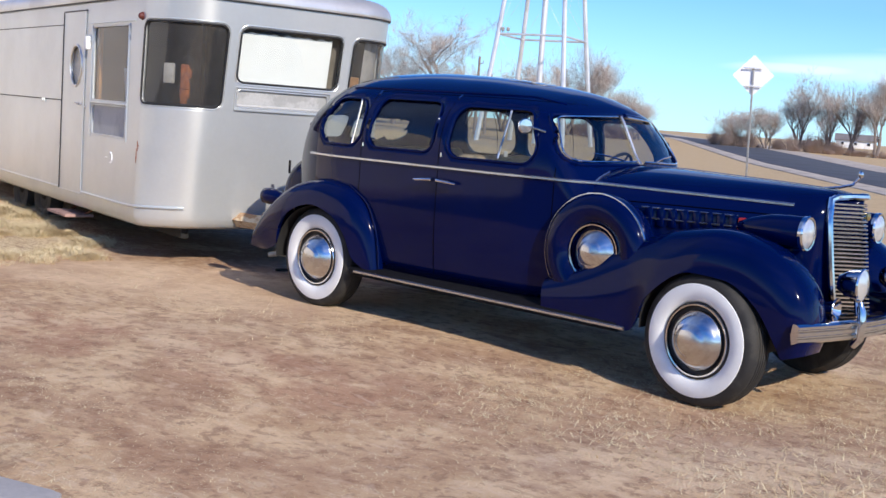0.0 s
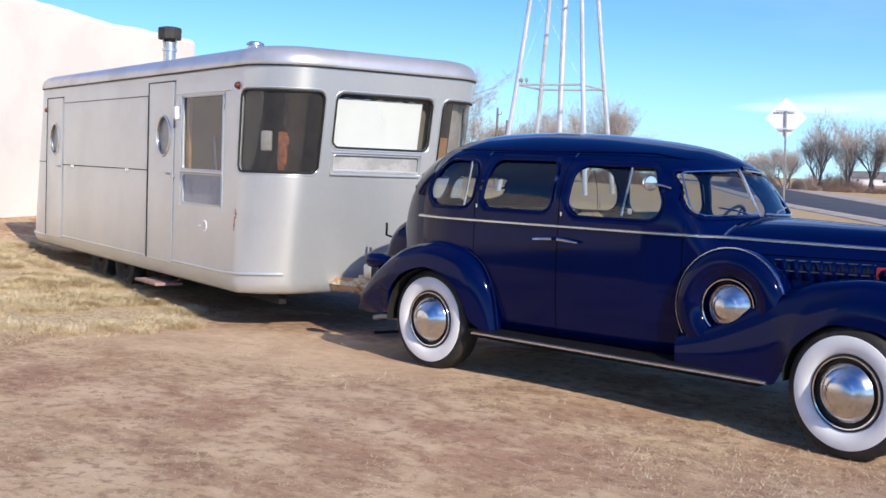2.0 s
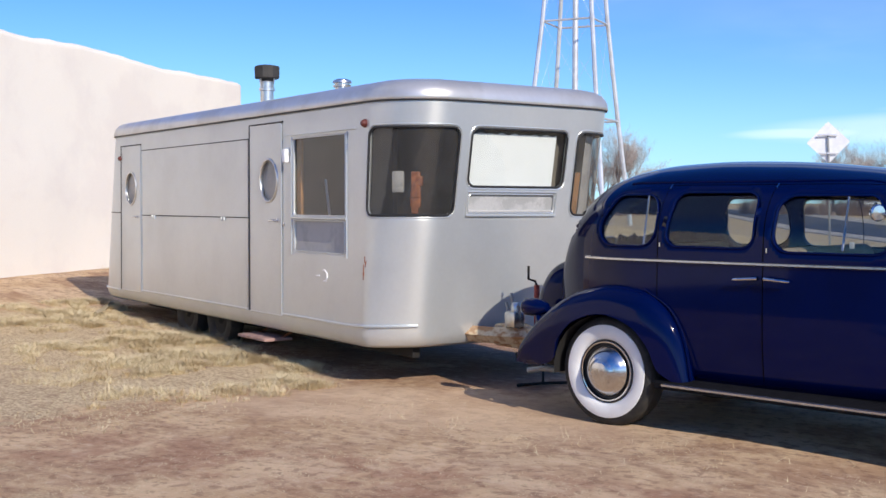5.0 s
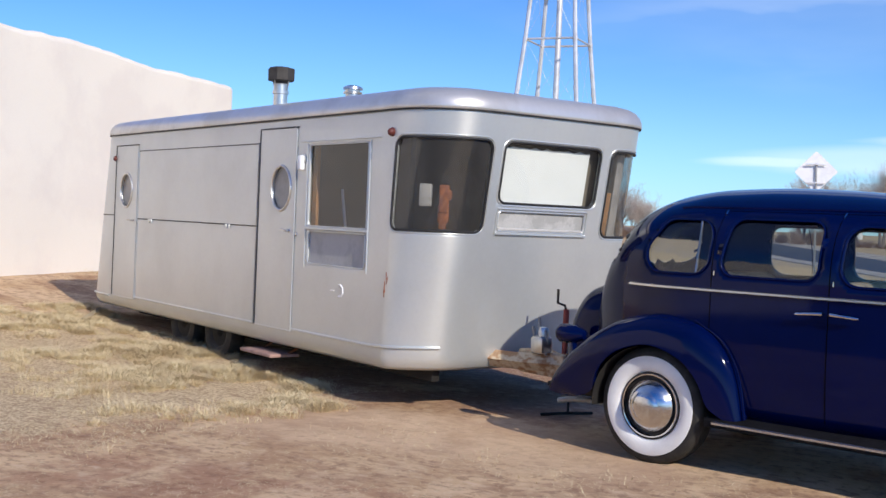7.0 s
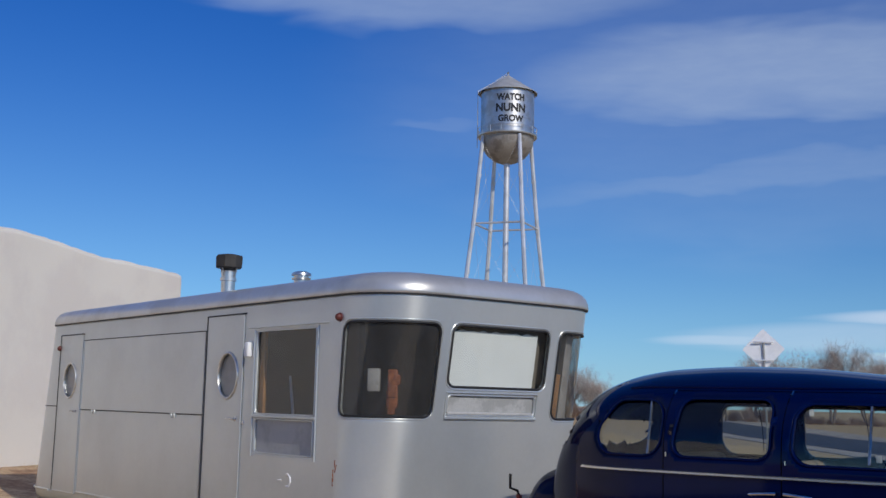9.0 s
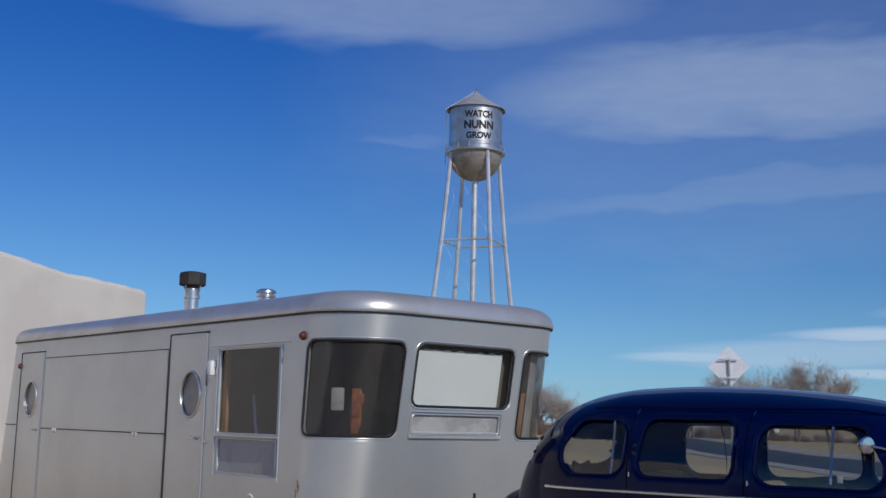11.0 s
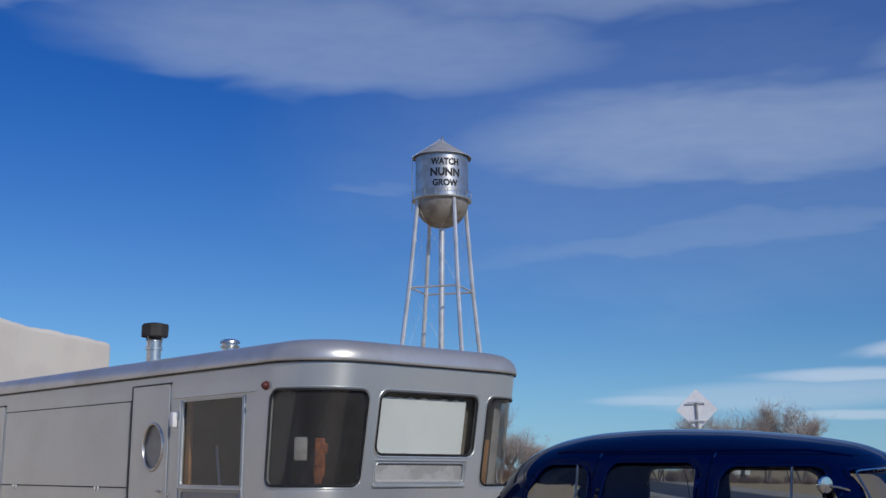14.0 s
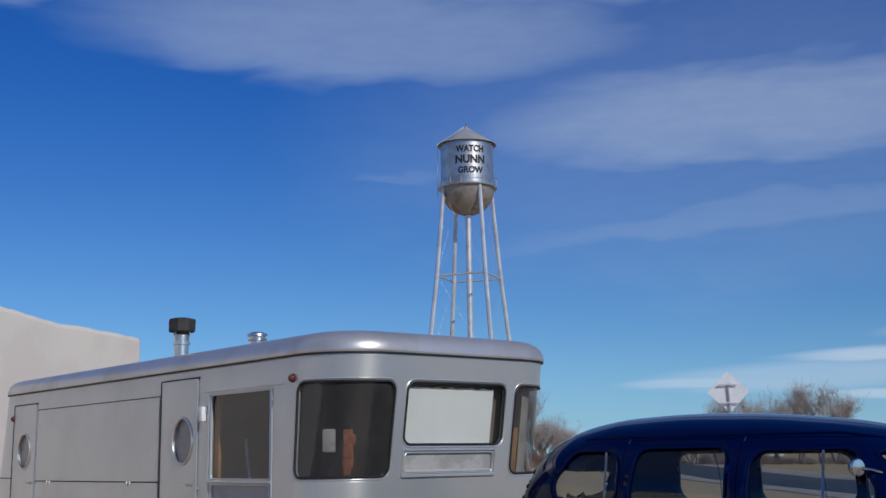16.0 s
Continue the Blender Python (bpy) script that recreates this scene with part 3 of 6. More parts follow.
def water_tower():
    root = thing("water_tower", pose(*TOWER, -0.01) @ Matrix.Scale(1.007, 4), "silver water tower with black lettering on four white legs", "water tower")
    R = 1.95
    part("tank", lathe([(R, 21.0), (R, 22.2), (R + 0.015, 22.21), (R + 0.015, 22.25), (R, 22.26), (R, 24.35)], 48), M_GALV, root)
    prof = [(R * math.sin(a), 21.0 - 1.93 * math.cos(a)) for a in [k * math.pi / 2 / 12 for k in range(13)]]
    part("bowl", lathe(prof, 48), M_BOWL, root, "dull weathered bowl")
    part("roof", lathe([(2.17, 24.30), (2.17, 24.34), (1.2, 24.98), (0.5, 25.45), (0.10, 25.74), (0.0, 25.76)], 48), M_TOPS, root, angle=20)
    part("finial", lathe([(0.06, 25.7), (0.06, 25.85), (0.10, 25.93), (0.05, 26.02), (0, 26.05)], 12), M_GALV, root)
    balc = part("balcony", lathe([(R, 21.02), (2.17, 21.02), (2.19, 21.06), (2.19, 21.16), (2.17, 21.16), (2.16, 21.08), (R, 21.08)], 48), M_GALV, root)
    part("handrail", tube([(2.17 * math.cos(k * math.pi / 24), 2.17 * math.sin(k * math.pi / 24), 21.62) for k in range(48)], 0.025, 6, True), M_GALV, balc)
    post = tube([(0, 0, 21.1), (0, 0, 21.62)], 0.02, 6)
    me = mesh_from("rail_post", post, M_GALV)
    for k in range(16):
        o = new("rail_post", me)
        o.parent = balc
        o.location = (2.17 * math.cos(k * math.pi / 8), 2.17 * math.sin(k * math.pi / 8), 0)
    part("riser_pipe", tube([(0, 0, -0.1), (0, 0, 19.2)], 0.21, 14), M_LEGS, root)
    view = math.atan2(-6.78 - TOWER[1], 3.82 - TOWER[0])
    leg_r = curve([(-0.5, 4.62), (7.6, 3.46), (14.5, 2.58), (21.2, 1.93)])
    legs = []
    for k in range(4):
        a = view + radians(26.5 + 90 * k)
        legs.append(a)

        def at(z, a=a):
            return Vector((leg_r(z) * math.cos(a), leg_r(z) * math.sin(a), z))
        leg = part("leg", tube([at(-0.2), at(7.6), at(14.5), at(21.0)], [0.17, 0.165, 0.155, 0.145], 8), M_LEGS, root)
        for zc in (7.6, 14.5, 3.6, 11.0, 18.0):
            part("splice_collar", tube([at(zc - 0.14), at(zc + 0.14)], 0.178, 8), M_LEGS, leg)
    for z in (7.6, 14.5):
        r = leg_r(z)
        for k in range(4):
            p, q = legs[k], legs[(k + 1) % 4]
            part("girt", tube([(r * math.cos(p), r * math.sin(p), z), (r * math.cos(q), r * math.sin(q), z)], 0.075, 6), M_LEGS, root)
    # thin tie rods between the girts
    for z0, z1 in ((0.2, 7.6), (7.6, 14.5), (14.5, 20.6)):
        r0, r1 = (leg_r(z) for z in (z0, z1))
        for k in range(4):
            p, q = legs[k], legs[(k + 1) % 4]
            for u, v in ((p, q), (q, p)):
                part("tie_rod", tube([(r0 * math.cos(u), r0 * math.sin(u), z0), (r1 * math.cos(v), r1 * math.sin(v), z1)], 0.006, 4), M_LEGS, root)
    # two floodlights on the lower girt beside a leg
    A = Vector((leg_r(7.6) * math.cos(legs[3]), leg_r(7.6) * math.sin(legs[3]), 7.6))
    B = Vector((leg_r(7.6) * math.cos(legs[0]), leg_r(7.6) * math.sin(legs[0]), 7.6))
    for t_ in (0.07, 0.15):
        c = A + (B - A) * t_
        lampbox = part("floodlight", box((0.30, 0.22, 0.26), c + Vector((0, 0, 0.33)), 0.03, rot=Matrix.Rotation(view, 4, "Z")), M_POST, root, "grey floodlight")
        part("bracket", tube([c, c + Vector((0, 0, 0.24))], 0.03, 6), M_POST, lampbox)
    # ladder up the side and over the roof
    a = view + radians(-88)
    lad = bmesh.new()
    for off in (-0.19, 0.19):
        side = Vector((-math.sin(a), math.cos(a), 0)) * off
        pts = [Vector((r * math.cos(a), r * math.sin(a), z)) + side for r, z in ((R + 0.24, 20.3), (R + 0.24, 24.45), (1.2, 25.05), (0.15, 25.78))]
        tube(pts, 0.03, 5, bm=lad)
    for k in range(14):
        z = 20.45 + k * 0.3
        side = Vector((-math.sin(a), math.cos(a), 0)) * 0.19
        c = Vector(((R + 0.24) * math.cos(a), (R + 0.24) * math.sin(a), z))
        tube([c - side, c + side], 0.018, 4, bm=lad)
    part("ladder", lad, M_LEGS, root)
    face = view + radians(7)
    for word, size, z, wide in (("WATCH", 0.66, 23.62, 0.83), ("NUNN", 0.80, 22.83, 0.92), ("GROW", 0.64, 22.04, 0.90)):
        bm = text_bm(word, size)
        for v in bm.verts:
            ang = face + v.co.x * wide / R
            rr = R + 0.022 + v.co.z
            v.co = Vector((rr * math.cos(ang), rr * math.sin(ang), z + v.co.y))
        part("lettering", bm, M_LETTER, root, "black painted word", smooth=False)


water_tower()


# ---- road sign seen from behind ----
def road_sign():
    root = thing("road_sign", pose(-10.33, 28.75, -0.03, 0, 0, 0) @ Matrix.Scale(1.045, 4), "bare metal back of a diamond road sign on a post", "road sign")
    view = math.atan2(-6.78 - 28.7, 3.82 + 10.46) + math.pi / 2
    rot = Matrix.Rotation(view, 4, "Z") @ Matrix.Rotation(radians(-1.6), 4, "Y")
    h = 0.63
    bm = bmesh.new()
    poly = rounded([(0, -h), (h, 0), (0, h), (-h, 0)], 0.05, 4)
    rows = [[(p.x, y, p.y + 3.42) for p in poly] for y in (-0.002, 0.002)]
    loft(rows, True, True, True, bm)
    bmesh.ops.transform(bm, matrix=rot, verts=bm.verts)
    part("panel", bm, M_SIGN, root, smooth=False)
    part("post", box((0.06, 0.05, 3.74), (0, -0.035, 1.80), 0.008), M_POST, root).matrix_basis = rot
    for z, w in ((3.64, 0.60), (3.09, 0.56)):
        o = part("brace", box((w, 0.03, 0.05), (0, -0.075, z), 0.008), M_SIGN2, root, "bright metal brace")
        o.matrix_basis = rot


road_sign()


# ---- bare trees ----
def tree(x, y, height, width, seed, stems=1, twigs=3400):
    rng = random.Random(seed)
    root = thing("bare_tree", pose(x, y, rise(x, y) - 0.1), "leafless winter tree with fine grey-brown twigs", "tree", "bare trees along the highway")
    limbs = []
    ends = []

    def grow(p, d, length, r, depth):
        n = 4
        pts, rad = [p.copy()], [r]
        q = p.copy()
        for k in range(n):
            d = (d + Vector((rng.uniform(-1, 1), rng.uniform(-1, 1), rng.uniform(-0.25, 0.6))) * 0.2).normalized()
            q = q + d * (length / n)
            pts.append(q.copy())
            rad.append(r * (1 - 0.45 * (k + 1) / n))
        limbs.append((pts, rad, depth))
        if depth >= 2:
            ends.append((pts[2], d, depth))
            ends.append((pts[-1], d, depth))
        if depth >= 4:
            return
        for j in range(4 if depth < 2 else 3):
            at = pts[rng.choice((1, 2, 3, 4))] if depth else pts[(2, 3, 4, 4)[j]]
            a = rng.uniform(0, 2 * math.pi)
            nd = (d + Vector((math.cos(a), math.sin(a), rng.uniform(0.2, 0.9) - 0.12 * (depth > 1))) * rng.uniform(0.4, 0.8)).normalized()
            grow(at, nd, length * rng.uniform(0.62, 0.92), rad[-1] * rng.uniform(0.55, 0.8), depth + 1)

    for j in range(stems):
        lean = Vector((rng.uniform(-1, 1), rng.uniform(-1, 1), 0)) * (0.12 if stems == 1 else 0.45)
        grow(Vector((rng.uniform(-1, 1), rng.uniform(-1, 1), 0)) * 0.25 * (stems > 1), (lean + Vector((0, 0, 1))).normalized(), height * 0.24, (0.25 if stems == 1 else 0.17) * height / 10, 0)
    top = max(p.z for pts, _, _ in limbs for p in pts)
    wide = sorted(max(abs(p.x), abs(p.y)) for pts, _, _ in limbs for p in pts)
    wide = wide[int(len(wide) * 0.95)]
    kz, kw = height * 0.93 / top, width * 0.46 / wide
    high = [p for pts, _, depth in limbs for p in pts if depth > 1]
    mx, my, mz = (sum(p[i] for p in high) / len(high) for i in range(3))

    def fit(p):
        k = min(p.z / mz, 1.3)
        return Vector(((p.x - mx * k) * kw, (p.y - my * k) * kw, p.z * kz))

    bm = bmesh.new()
    for pts, rad, depth in limbs:
        tube([fit(p) for p in pts], [r * 1.35 for r in rad], (7, 5, 4, 3, 3)[depth], bm=bm)
    part("trunk", bm, M_BARK, root)
    vs, fs = [], []
    per = max(2, twigs // len(ends))
    for p, d, depth in ends:
        for _ in range(per):
            a = fit(p) + Vector((rng.gauss(0, 0.12), rng.gauss(0, 0.12), rng.gauss(0, 0.12)))
            e = (d * 0.6 + Vector((rng.gauss(0, 0.7), rng.gauss(0, 0.7), rng.gauss(0.45, 0.5)))).normalized() * (height * rng.uniform(0.04, 0.12))
            w = rng.uniform(0.006, 0.011)
            side = e.cross(Vector((rng.gauss(0, 1), rng.gauss(0, 1), rng.gauss(0, 1)))).normalized() * w
            mid = a + e * 0.5 + Vector((rng.gauss(0, 0.06), rng.gauss(0, 0.06), 0.05))
            i = len(vs)
            vs += [a - side, a + side, mid + side * 0.7, mid - side * 0.7, a + e]
            fs += [(i, i + 1, i + 2, i + 3), (i + 3, i + 2, i + 4)]
            for _ in range(3):
                b0 = a + e * rng.uniform(0.2, 0.8)
                e2 = (e.normalized() + Vector((rng.gauss(0, 0.8), rng.gauss(0, 0.8), rng.gauss(0.1, 0.6)))).normalized() * (height * rng.uniform(0.03, 0.07))
                s2 = e2.cross(Vector((rng.gauss(0, 1), rng.gauss(0, 1), 1))).normalized() * (w * 0.6)
                i = len(vs)
                vs += [b0 - s2, b0 + s2, b0 + e2]
                fs += [(i, i + 1, i + 2)]
    me = bpy.data.meshes.new("crown")
    me.from_pydata([tuple(v) for v in vs], [], fs)
    me.materials.append(M_TWIG)
    o = new("crown", me)
    o.parent = root


TREES = [  # x, y, height, crown width, seed, stems
    (-73.8, 80.2, 9.0, 6.5, 12, 2), (-71.0, 82.6, 11.4, 9.0, 11, 1), (-68.6, 85.0, 7.6, 5.5, 31, 2),
    (-65.6, 87.3, 7.6, 6.5, 3, 4), (-63.3, 89.2, 8.2, 6.0, 14, 4), (-64.3, 96.8, 9.2, 7.0, 25, 3), (-61.8, 98.4, 10.3, 7.0, 7, 2),
    (-59.9, 100.0, 6.2, 4.6, 16, 4), (-58.3, 101.3, 5.0, 4.2, 8, 4),
    (-50.4, 108.6, 4.6, 5.2, 16, 4), (-47.7, 109.7, 5.0, 4.8, 21, 4), (-44.5, 111.1, 9.0, 6.0, 9, 2),
    (-41.0, 109.9, 7.5, 4.8, 10, 3), (-38.4, 109.9, 7.9, 4.6, 22, 3), (-35.6, 108.7, 8.7, 3.8, 23, 2), (-32.3, 109.8, 8.8, 5.2, 31, 2),
]
for tx, ty, th, tw_, sd, st_ in TREES:
    tree(tx, ty, th, tw_, sd, st_)


def far_scrub():
    """Rounded bushes of bare twigs at the feet of the trees."""
    rng = random.Random(8)
    vs, fs = [], []
    spots = [(-52 + 24 * rng.random(), 109.6 + rng.gauss(0, 1.2), rng.uniform(0.6, 1.5), rng.uniform(0.8, 1.6)) for _ in range(34)]
    spots += [(-50.6 + rng.gauss(0, 1.3), 108.3 + rng.gauss(0, 0.7), rng.uniform(1.5, 2.8), 1.3) for _ in range(9)]
    spots += [(-42.6 + rng.gauss(0, 1.5), 109.2 + rng.gauss(0, 0.7), rng.uniform(1.4, 2.6), 1.3) for _ in range(9)]
    spots += [(-66 + 9 * rng.random(), 92 + 8 * rng.random(), rng.uniform(1.5, 3.0), 1.5) for _ in range(12)]
    for x, y, h, w in spots:
        z = rise(x, y) - 0.05
        for _ in range(230):
            a, q = rng.uniform(0, 6.28), rng.random() ** 0.6
            out = Vector((math.cos(a) * w * q, math.sin(a) * w * q, 0))
            tip = Vector((x, y, z)) + out + Vector((rng.gauss(0, 0.1), rng.gauss(0, 0.1), h * math.sqrt(max(1 - q * q * 0.8, 0.05)) * rng.uniform(0.55, 1.1)))
            foot = Vector((x, y, z)) + out * rng.uniform(0.1, 0.6)
            foot.z += (tip.z - z) * rng.uniform(0.0, 0.5)
            t_ = rng.uniform(0.012, 0.022)
            i = len(vs)
            vs += [(foot.x - t_, foot.y, foot.z), (foot.x + t_, foot.y, foot.z), tuple(tip)]
            fs.append((i, i + 1, i + 2))
    me = bpy.data.meshes.new("brush")
    me.from_pydata(vs, [], fs)
    me.materials.append(M_SCRUB)
    tagged(new("brush", me), "brown leafless brush beneath the far trees", "brush", kind="stuff")


far_scrub()


def cottage(x, y, w, d, h, turn, wall, roof, label):
    root = thing("house", pose(x, y, rise(x, y) - 0.05, 0, 0, turn), label, "house", "far houses")
    part("wall", box((w, d, h), (0, 0, h / 2), 0.02), wall, root)
    rf = bmesh.new()
    ov, rh = 0.4, d * 0.22
    prof = [(-d / 2 - ov, h - 0.12), (0, h + rh), (d / 2 + ov, h - 0.12), (d / 2 + ov, h + 0.06), (0, h + rh + 0.2), (-d / 2 - ov, h + 0.06)]
    loft([[(sx, yy, zz) for yy, zz in prof] for sx in (-w / 2 - ov, w / 2 + ov)], True, True, True, rf)
    part("roof", rf, roof, root)
    for k in range(3):
        wx = -w / 2 + w * (k + 0.5) / 3
        win = part("window", box((0.9, 0.06, 0.8), (wx, -d / 2 - 0.01, h * 0.58), 0.02), M_SIGN2, root)
        part("pane", box((0.7, 0.02, 0.6), (wx, -d / 2 - 0.045, h * 0.58)), M_TRIM, win)


M_FARWALL = mat("white_siding", (0.80, 0.79, 0.77), 0.8, 0, 0.1, 0.5, 6)
M_FARROOF = mat("grey_shingles", (0.22, 0.20, 0.19), 0.9, 0, 0.2, 0.6, 6)
M_BALE = mat("pale_timber", (0.46, 0.38, 0.26), 0.9, 0, 0.2, 1.2, 8)
cottage(-101, 274, 9, 6, 1.9, 20, M_FARWALL, M_FARROOF, "long white house with a grey shingle roof")


def utility_pole(x, y, h):
    root = thing("utility_pole", pose(x, y, rise(x, y)), "weathered wooden utility pole", "pole")
    part("pole", tube([(0, 0, -0.2), (0, 0, h)], [0.14, 0.10], 8), M_BARK, root)
    part("insulator_pin", tube([(0.0, 0.1, h - 0.6), (0.32, 0.1, h - 0.55), (0.34, 0.1, h - 0.35)], 0.04, 6), M_BARK, root)


utility_pole(-56.4, 71.6, 6.6)
utility_pole(-56.6, 73.2, 5.6)


# ---- slab at the edge of the lot ----
def slab():
    bm = bmesh.new()
    poly = [(0.9, -5.6), (3.4, -5.3), (3.05, -4.15), (2.80, -3.90), (2.49, -3.985), (1.6, -4.25), (0.8, -4.6)]
    rows = []
    for inset, z in ((0.0, -0.02), (0.0, 0.025), (0.03, 0.04)):
        c = Vector((2.0, -4.8))
        rows.append([((c + (Vector(p) - c) * (1 - inset)).x, (c + (Vector(p) - c) * (1 - inset)).y, z) for p in poly])
    loft(rows, True, cap1=True, bm=bm)
    tagged(part("concrete_slab", bm, M_SLAB), "weathered grey concrete slab flush with the ground", "slab", kind="structure")


M_SLAB = mat("old_concrete", (0.48, 0.45, 0.41), 0.9, 0, 0.2, 2, 40, 0.3, 0.006)
slab()


# ---- dry grass round the trailer and along the verge ----
def dry_grass():
    rng = np.random.default_rng(5)
    zones = [  # x0, x1, y0, y1, clumps, height
        (-9.5, -2.4, -4.5, 0.9, 2600, 0.03), (-1.5, 6.0, -4.6, -1.6, 1500, 0.010), (2.3, 6.5, -1.6, 2.5, 1300, 0.020),
        (4.4, 9.0, -3, 8, 900, 0.06), (-4, 9, 2.6, 14, 2200, 0.07), (-2.2, 2.2, -1.2, -0.2, 60, 0.03), (-14, -4, 3.6, 12, 900, 0.08),
    ]
    vs, fs = [], []
    for x0, x1, y0, y1, n, h in zones:
        for _ in range(n):
            cx, cy = rng.uniform(x0, x1), rng.uniform(y0, y1)
            if x1 < -2 and y1 < 1 and noise.noise(Vector((cx * 0.55, cy * 0.9, 9))) < -0.12 + 0.25 * (cx > -4):
                continue
            k = int(rng.integers(8, 22))
            for _ in range(k):
                bx, by = cx + rng.normal(0, 0.15), cy + rng.normal(0, 0.15)
                z = rise(bx, by)
                a = rng.uniform(0, 6.28)
                ht = h * rng.uniform(0.25, 1.1)
                lean = ht * rng.uniform(0.8, 4.0) + (0.03 * rng.uniform(0, 1) if h < 0.025 else 0.0)
                w = 0.0024 * rng.uniform(0.7, 1.5)
                i = len(vs)
                vs += [(bx - w * math.sin(a), by + w * math.cos(a), z - 0.005), (bx + w * math.sin(a), by - w * math.cos(a), z - 0.005),
                       (bx + lean * math.cos(a), by + lean * math.sin(a), z + ht)]
                fs.append((i, i + 1, i + 2))
    me = bpy.data.meshes.new("dry_grass")
    me.from_pydata(vs, [], fs)
    me.materials.append(M_BLADE)
    tagged(new("dry_grass", me), "short straw-coloured dry grass", "grass", kind="stuff")


dry_grass()


def grass_tufts():
    """Thick pale clumps in uneven drifts along the trailer, thin ones elsewhere."""
    rng = np.random.default_rng(11)
    vs, fs = [], []

    def clump(cx, cy, rad, ht, n):
        for _ in range(n):
            a, q = rng.uniform(0, 6.283), rad * math.sqrt(rng.random())
            bx, by = cx + q * math.cos(a), cy + q * math.sin(a)
            z = rise(bx, by)
            b = a + rng.normal(0, 0.9)
            h = ht * rng.uniform(0.45, 1.15) * (1.1 - 0.5 * q / rad)
            lean = h * rng.uniform(0.5, 2.6)
            w = rng.uniform(0.0012, 0.0026)
            sx, sy = -w * math.sin(b), w * math.cos(b)
            i = len(vs)
            mx, my, mz = bx + lean * 0.35 * math.cos(b), by + lean * 0.35 * math.sin(b), z + h * 0.65
            vs.extend([(bx - sx, by - sy, z - 0.01), (bx + sx, by + sy, z - 0.01), (mx + sx * 0.8, my + sy * 0.8, mz), (mx - sx * 0.8, my - sy * 0.8, mz),
                       (bx + lean * math.cos(b), by + lean * math.sin(b), z + h)])
            fs.extend([(i, i + 1, i + 2, i + 3), (i + 3, i + 2, i + 4)])

    made = 0
    while made < 1150:
        x = rng.uniform(-9.6, -2.7)
        side = 0.068 - (x + 2.685) * 0.2568
        y = side + 0.25 - abs(rng.normal(0, 1.2))
        if y < -2.7 + 0.25 * max(0, x + 5) or (x > -3.4 and y > -0.1):
            continue
        patchy = noise.noise(Vector((x * 0.9, y * 1.7, 5))) + 0.8 * noise.noise(Vector((x * 2.6, y * 3.6, 8)))
        if patchy < 0.02 + 0.25 * min(max((side - 0.9 - y) / 1.2, 0), 1) + rng.normal(0, 0.12):
            continue
        clump(x, y, rng.uniform(0.04, 0.13), rng.uniform(0.035, 0.085) * (1 + 0.5 * min(patchy, 0.6)), int(rng.integers(40, 90)))
        made += 1
    # loose straw lying flat on the bare ground
    for x0, x1, y0, y1, n in ((2.2, 6.2, -1.9, 1.5, 900), (-3.0, 3.2, -4.2, -0.6, 1500), (-2.5, 6.5, 2.4, 9.0, 700)):
        for _ in range(n):
            x, y = rng.uniform(x0, x1), rng.uniform(y0, y1)
            if noise.noise(Vector((x * 1.3, y * 2.1, 3))) < 0.0:
                continue
            for _ in range(int(rng.integers(2, 7))):
                px, py, a, ln = x + rng.normal(0, 0.05), y + rng.normal(0, 0.04), rng.uniform(0, 6.283), rng.uniform(0.02, 0.07)
                z, w = rise(px, py) + 0.003, rng.uniform(0.0012, 0.0024)
                i = len(vs)
                vs.extend([(px - w * math.sin(a), py + w * math.cos(a), z), (px + w * math.sin(a), py - w * math.cos(a), z), (px + ln * math.cos(a), py + ln * math.sin(a), z + rng.uniform(0.0, 0.014))])
                fs.append((i, i + 1, i + 2))
    me = bpy.data.meshes.new("grass_tufts")
    me.from_pydata(vs, [], fs)
    me.materials.append(M_BLADE)
    tagged(new("grass_tufts", me), "clumps of pale dry bunch grass", "grass", kind="stuff")


grass_tufts()


def plank():
    bm = tube([(-8.3, 1.14, rise(-8.3, 1.14) + 0.03), (-9.1, 1.92, rise(-9.1, 1.92) + 0.03)], 0.03, 4)
    tagged(part("plank", bm, M_BALE), "pale weathered plank lying on the ground", "plank")


plank()


# ---- travel trailer ----
TR_M = Matrix.Translation((-2.685, 0.068, 0)) @ Matrix.Rotation(radians(-14.4), 4, "Z")
T_R, T_XF, T_W = 0.50, 0.84, 2.455
T_S1 = T_XF - T_R                       # side meets the front corner
T_S2 = T_S1 + T_R * math.pi / 2         # front corner meets the front
T_S3 = T_S2 + T_W - 2 * T_R             # front meets the far corner
T_S4 = T_S3 + T_R * math.pi / 2         # far corner meets the far side
T_XR, T_RR = -6.22, 0.34
T_S5 = T_S4 + T_S1 - (T_XR + T_RR)      # far side meets the rear corner
T_S6 = T_S5 + T_RR * math.pi / 2
T_S7 = T_S6 + T_W - 2 * T_RR
T_S0 = T_XR + T_RR - T_RR * math.pi / 2


def sm(a, b, x):
    t = min(max((x - a) / (b - a), 0), 1)
    return t * t * (3 - 2 * t)


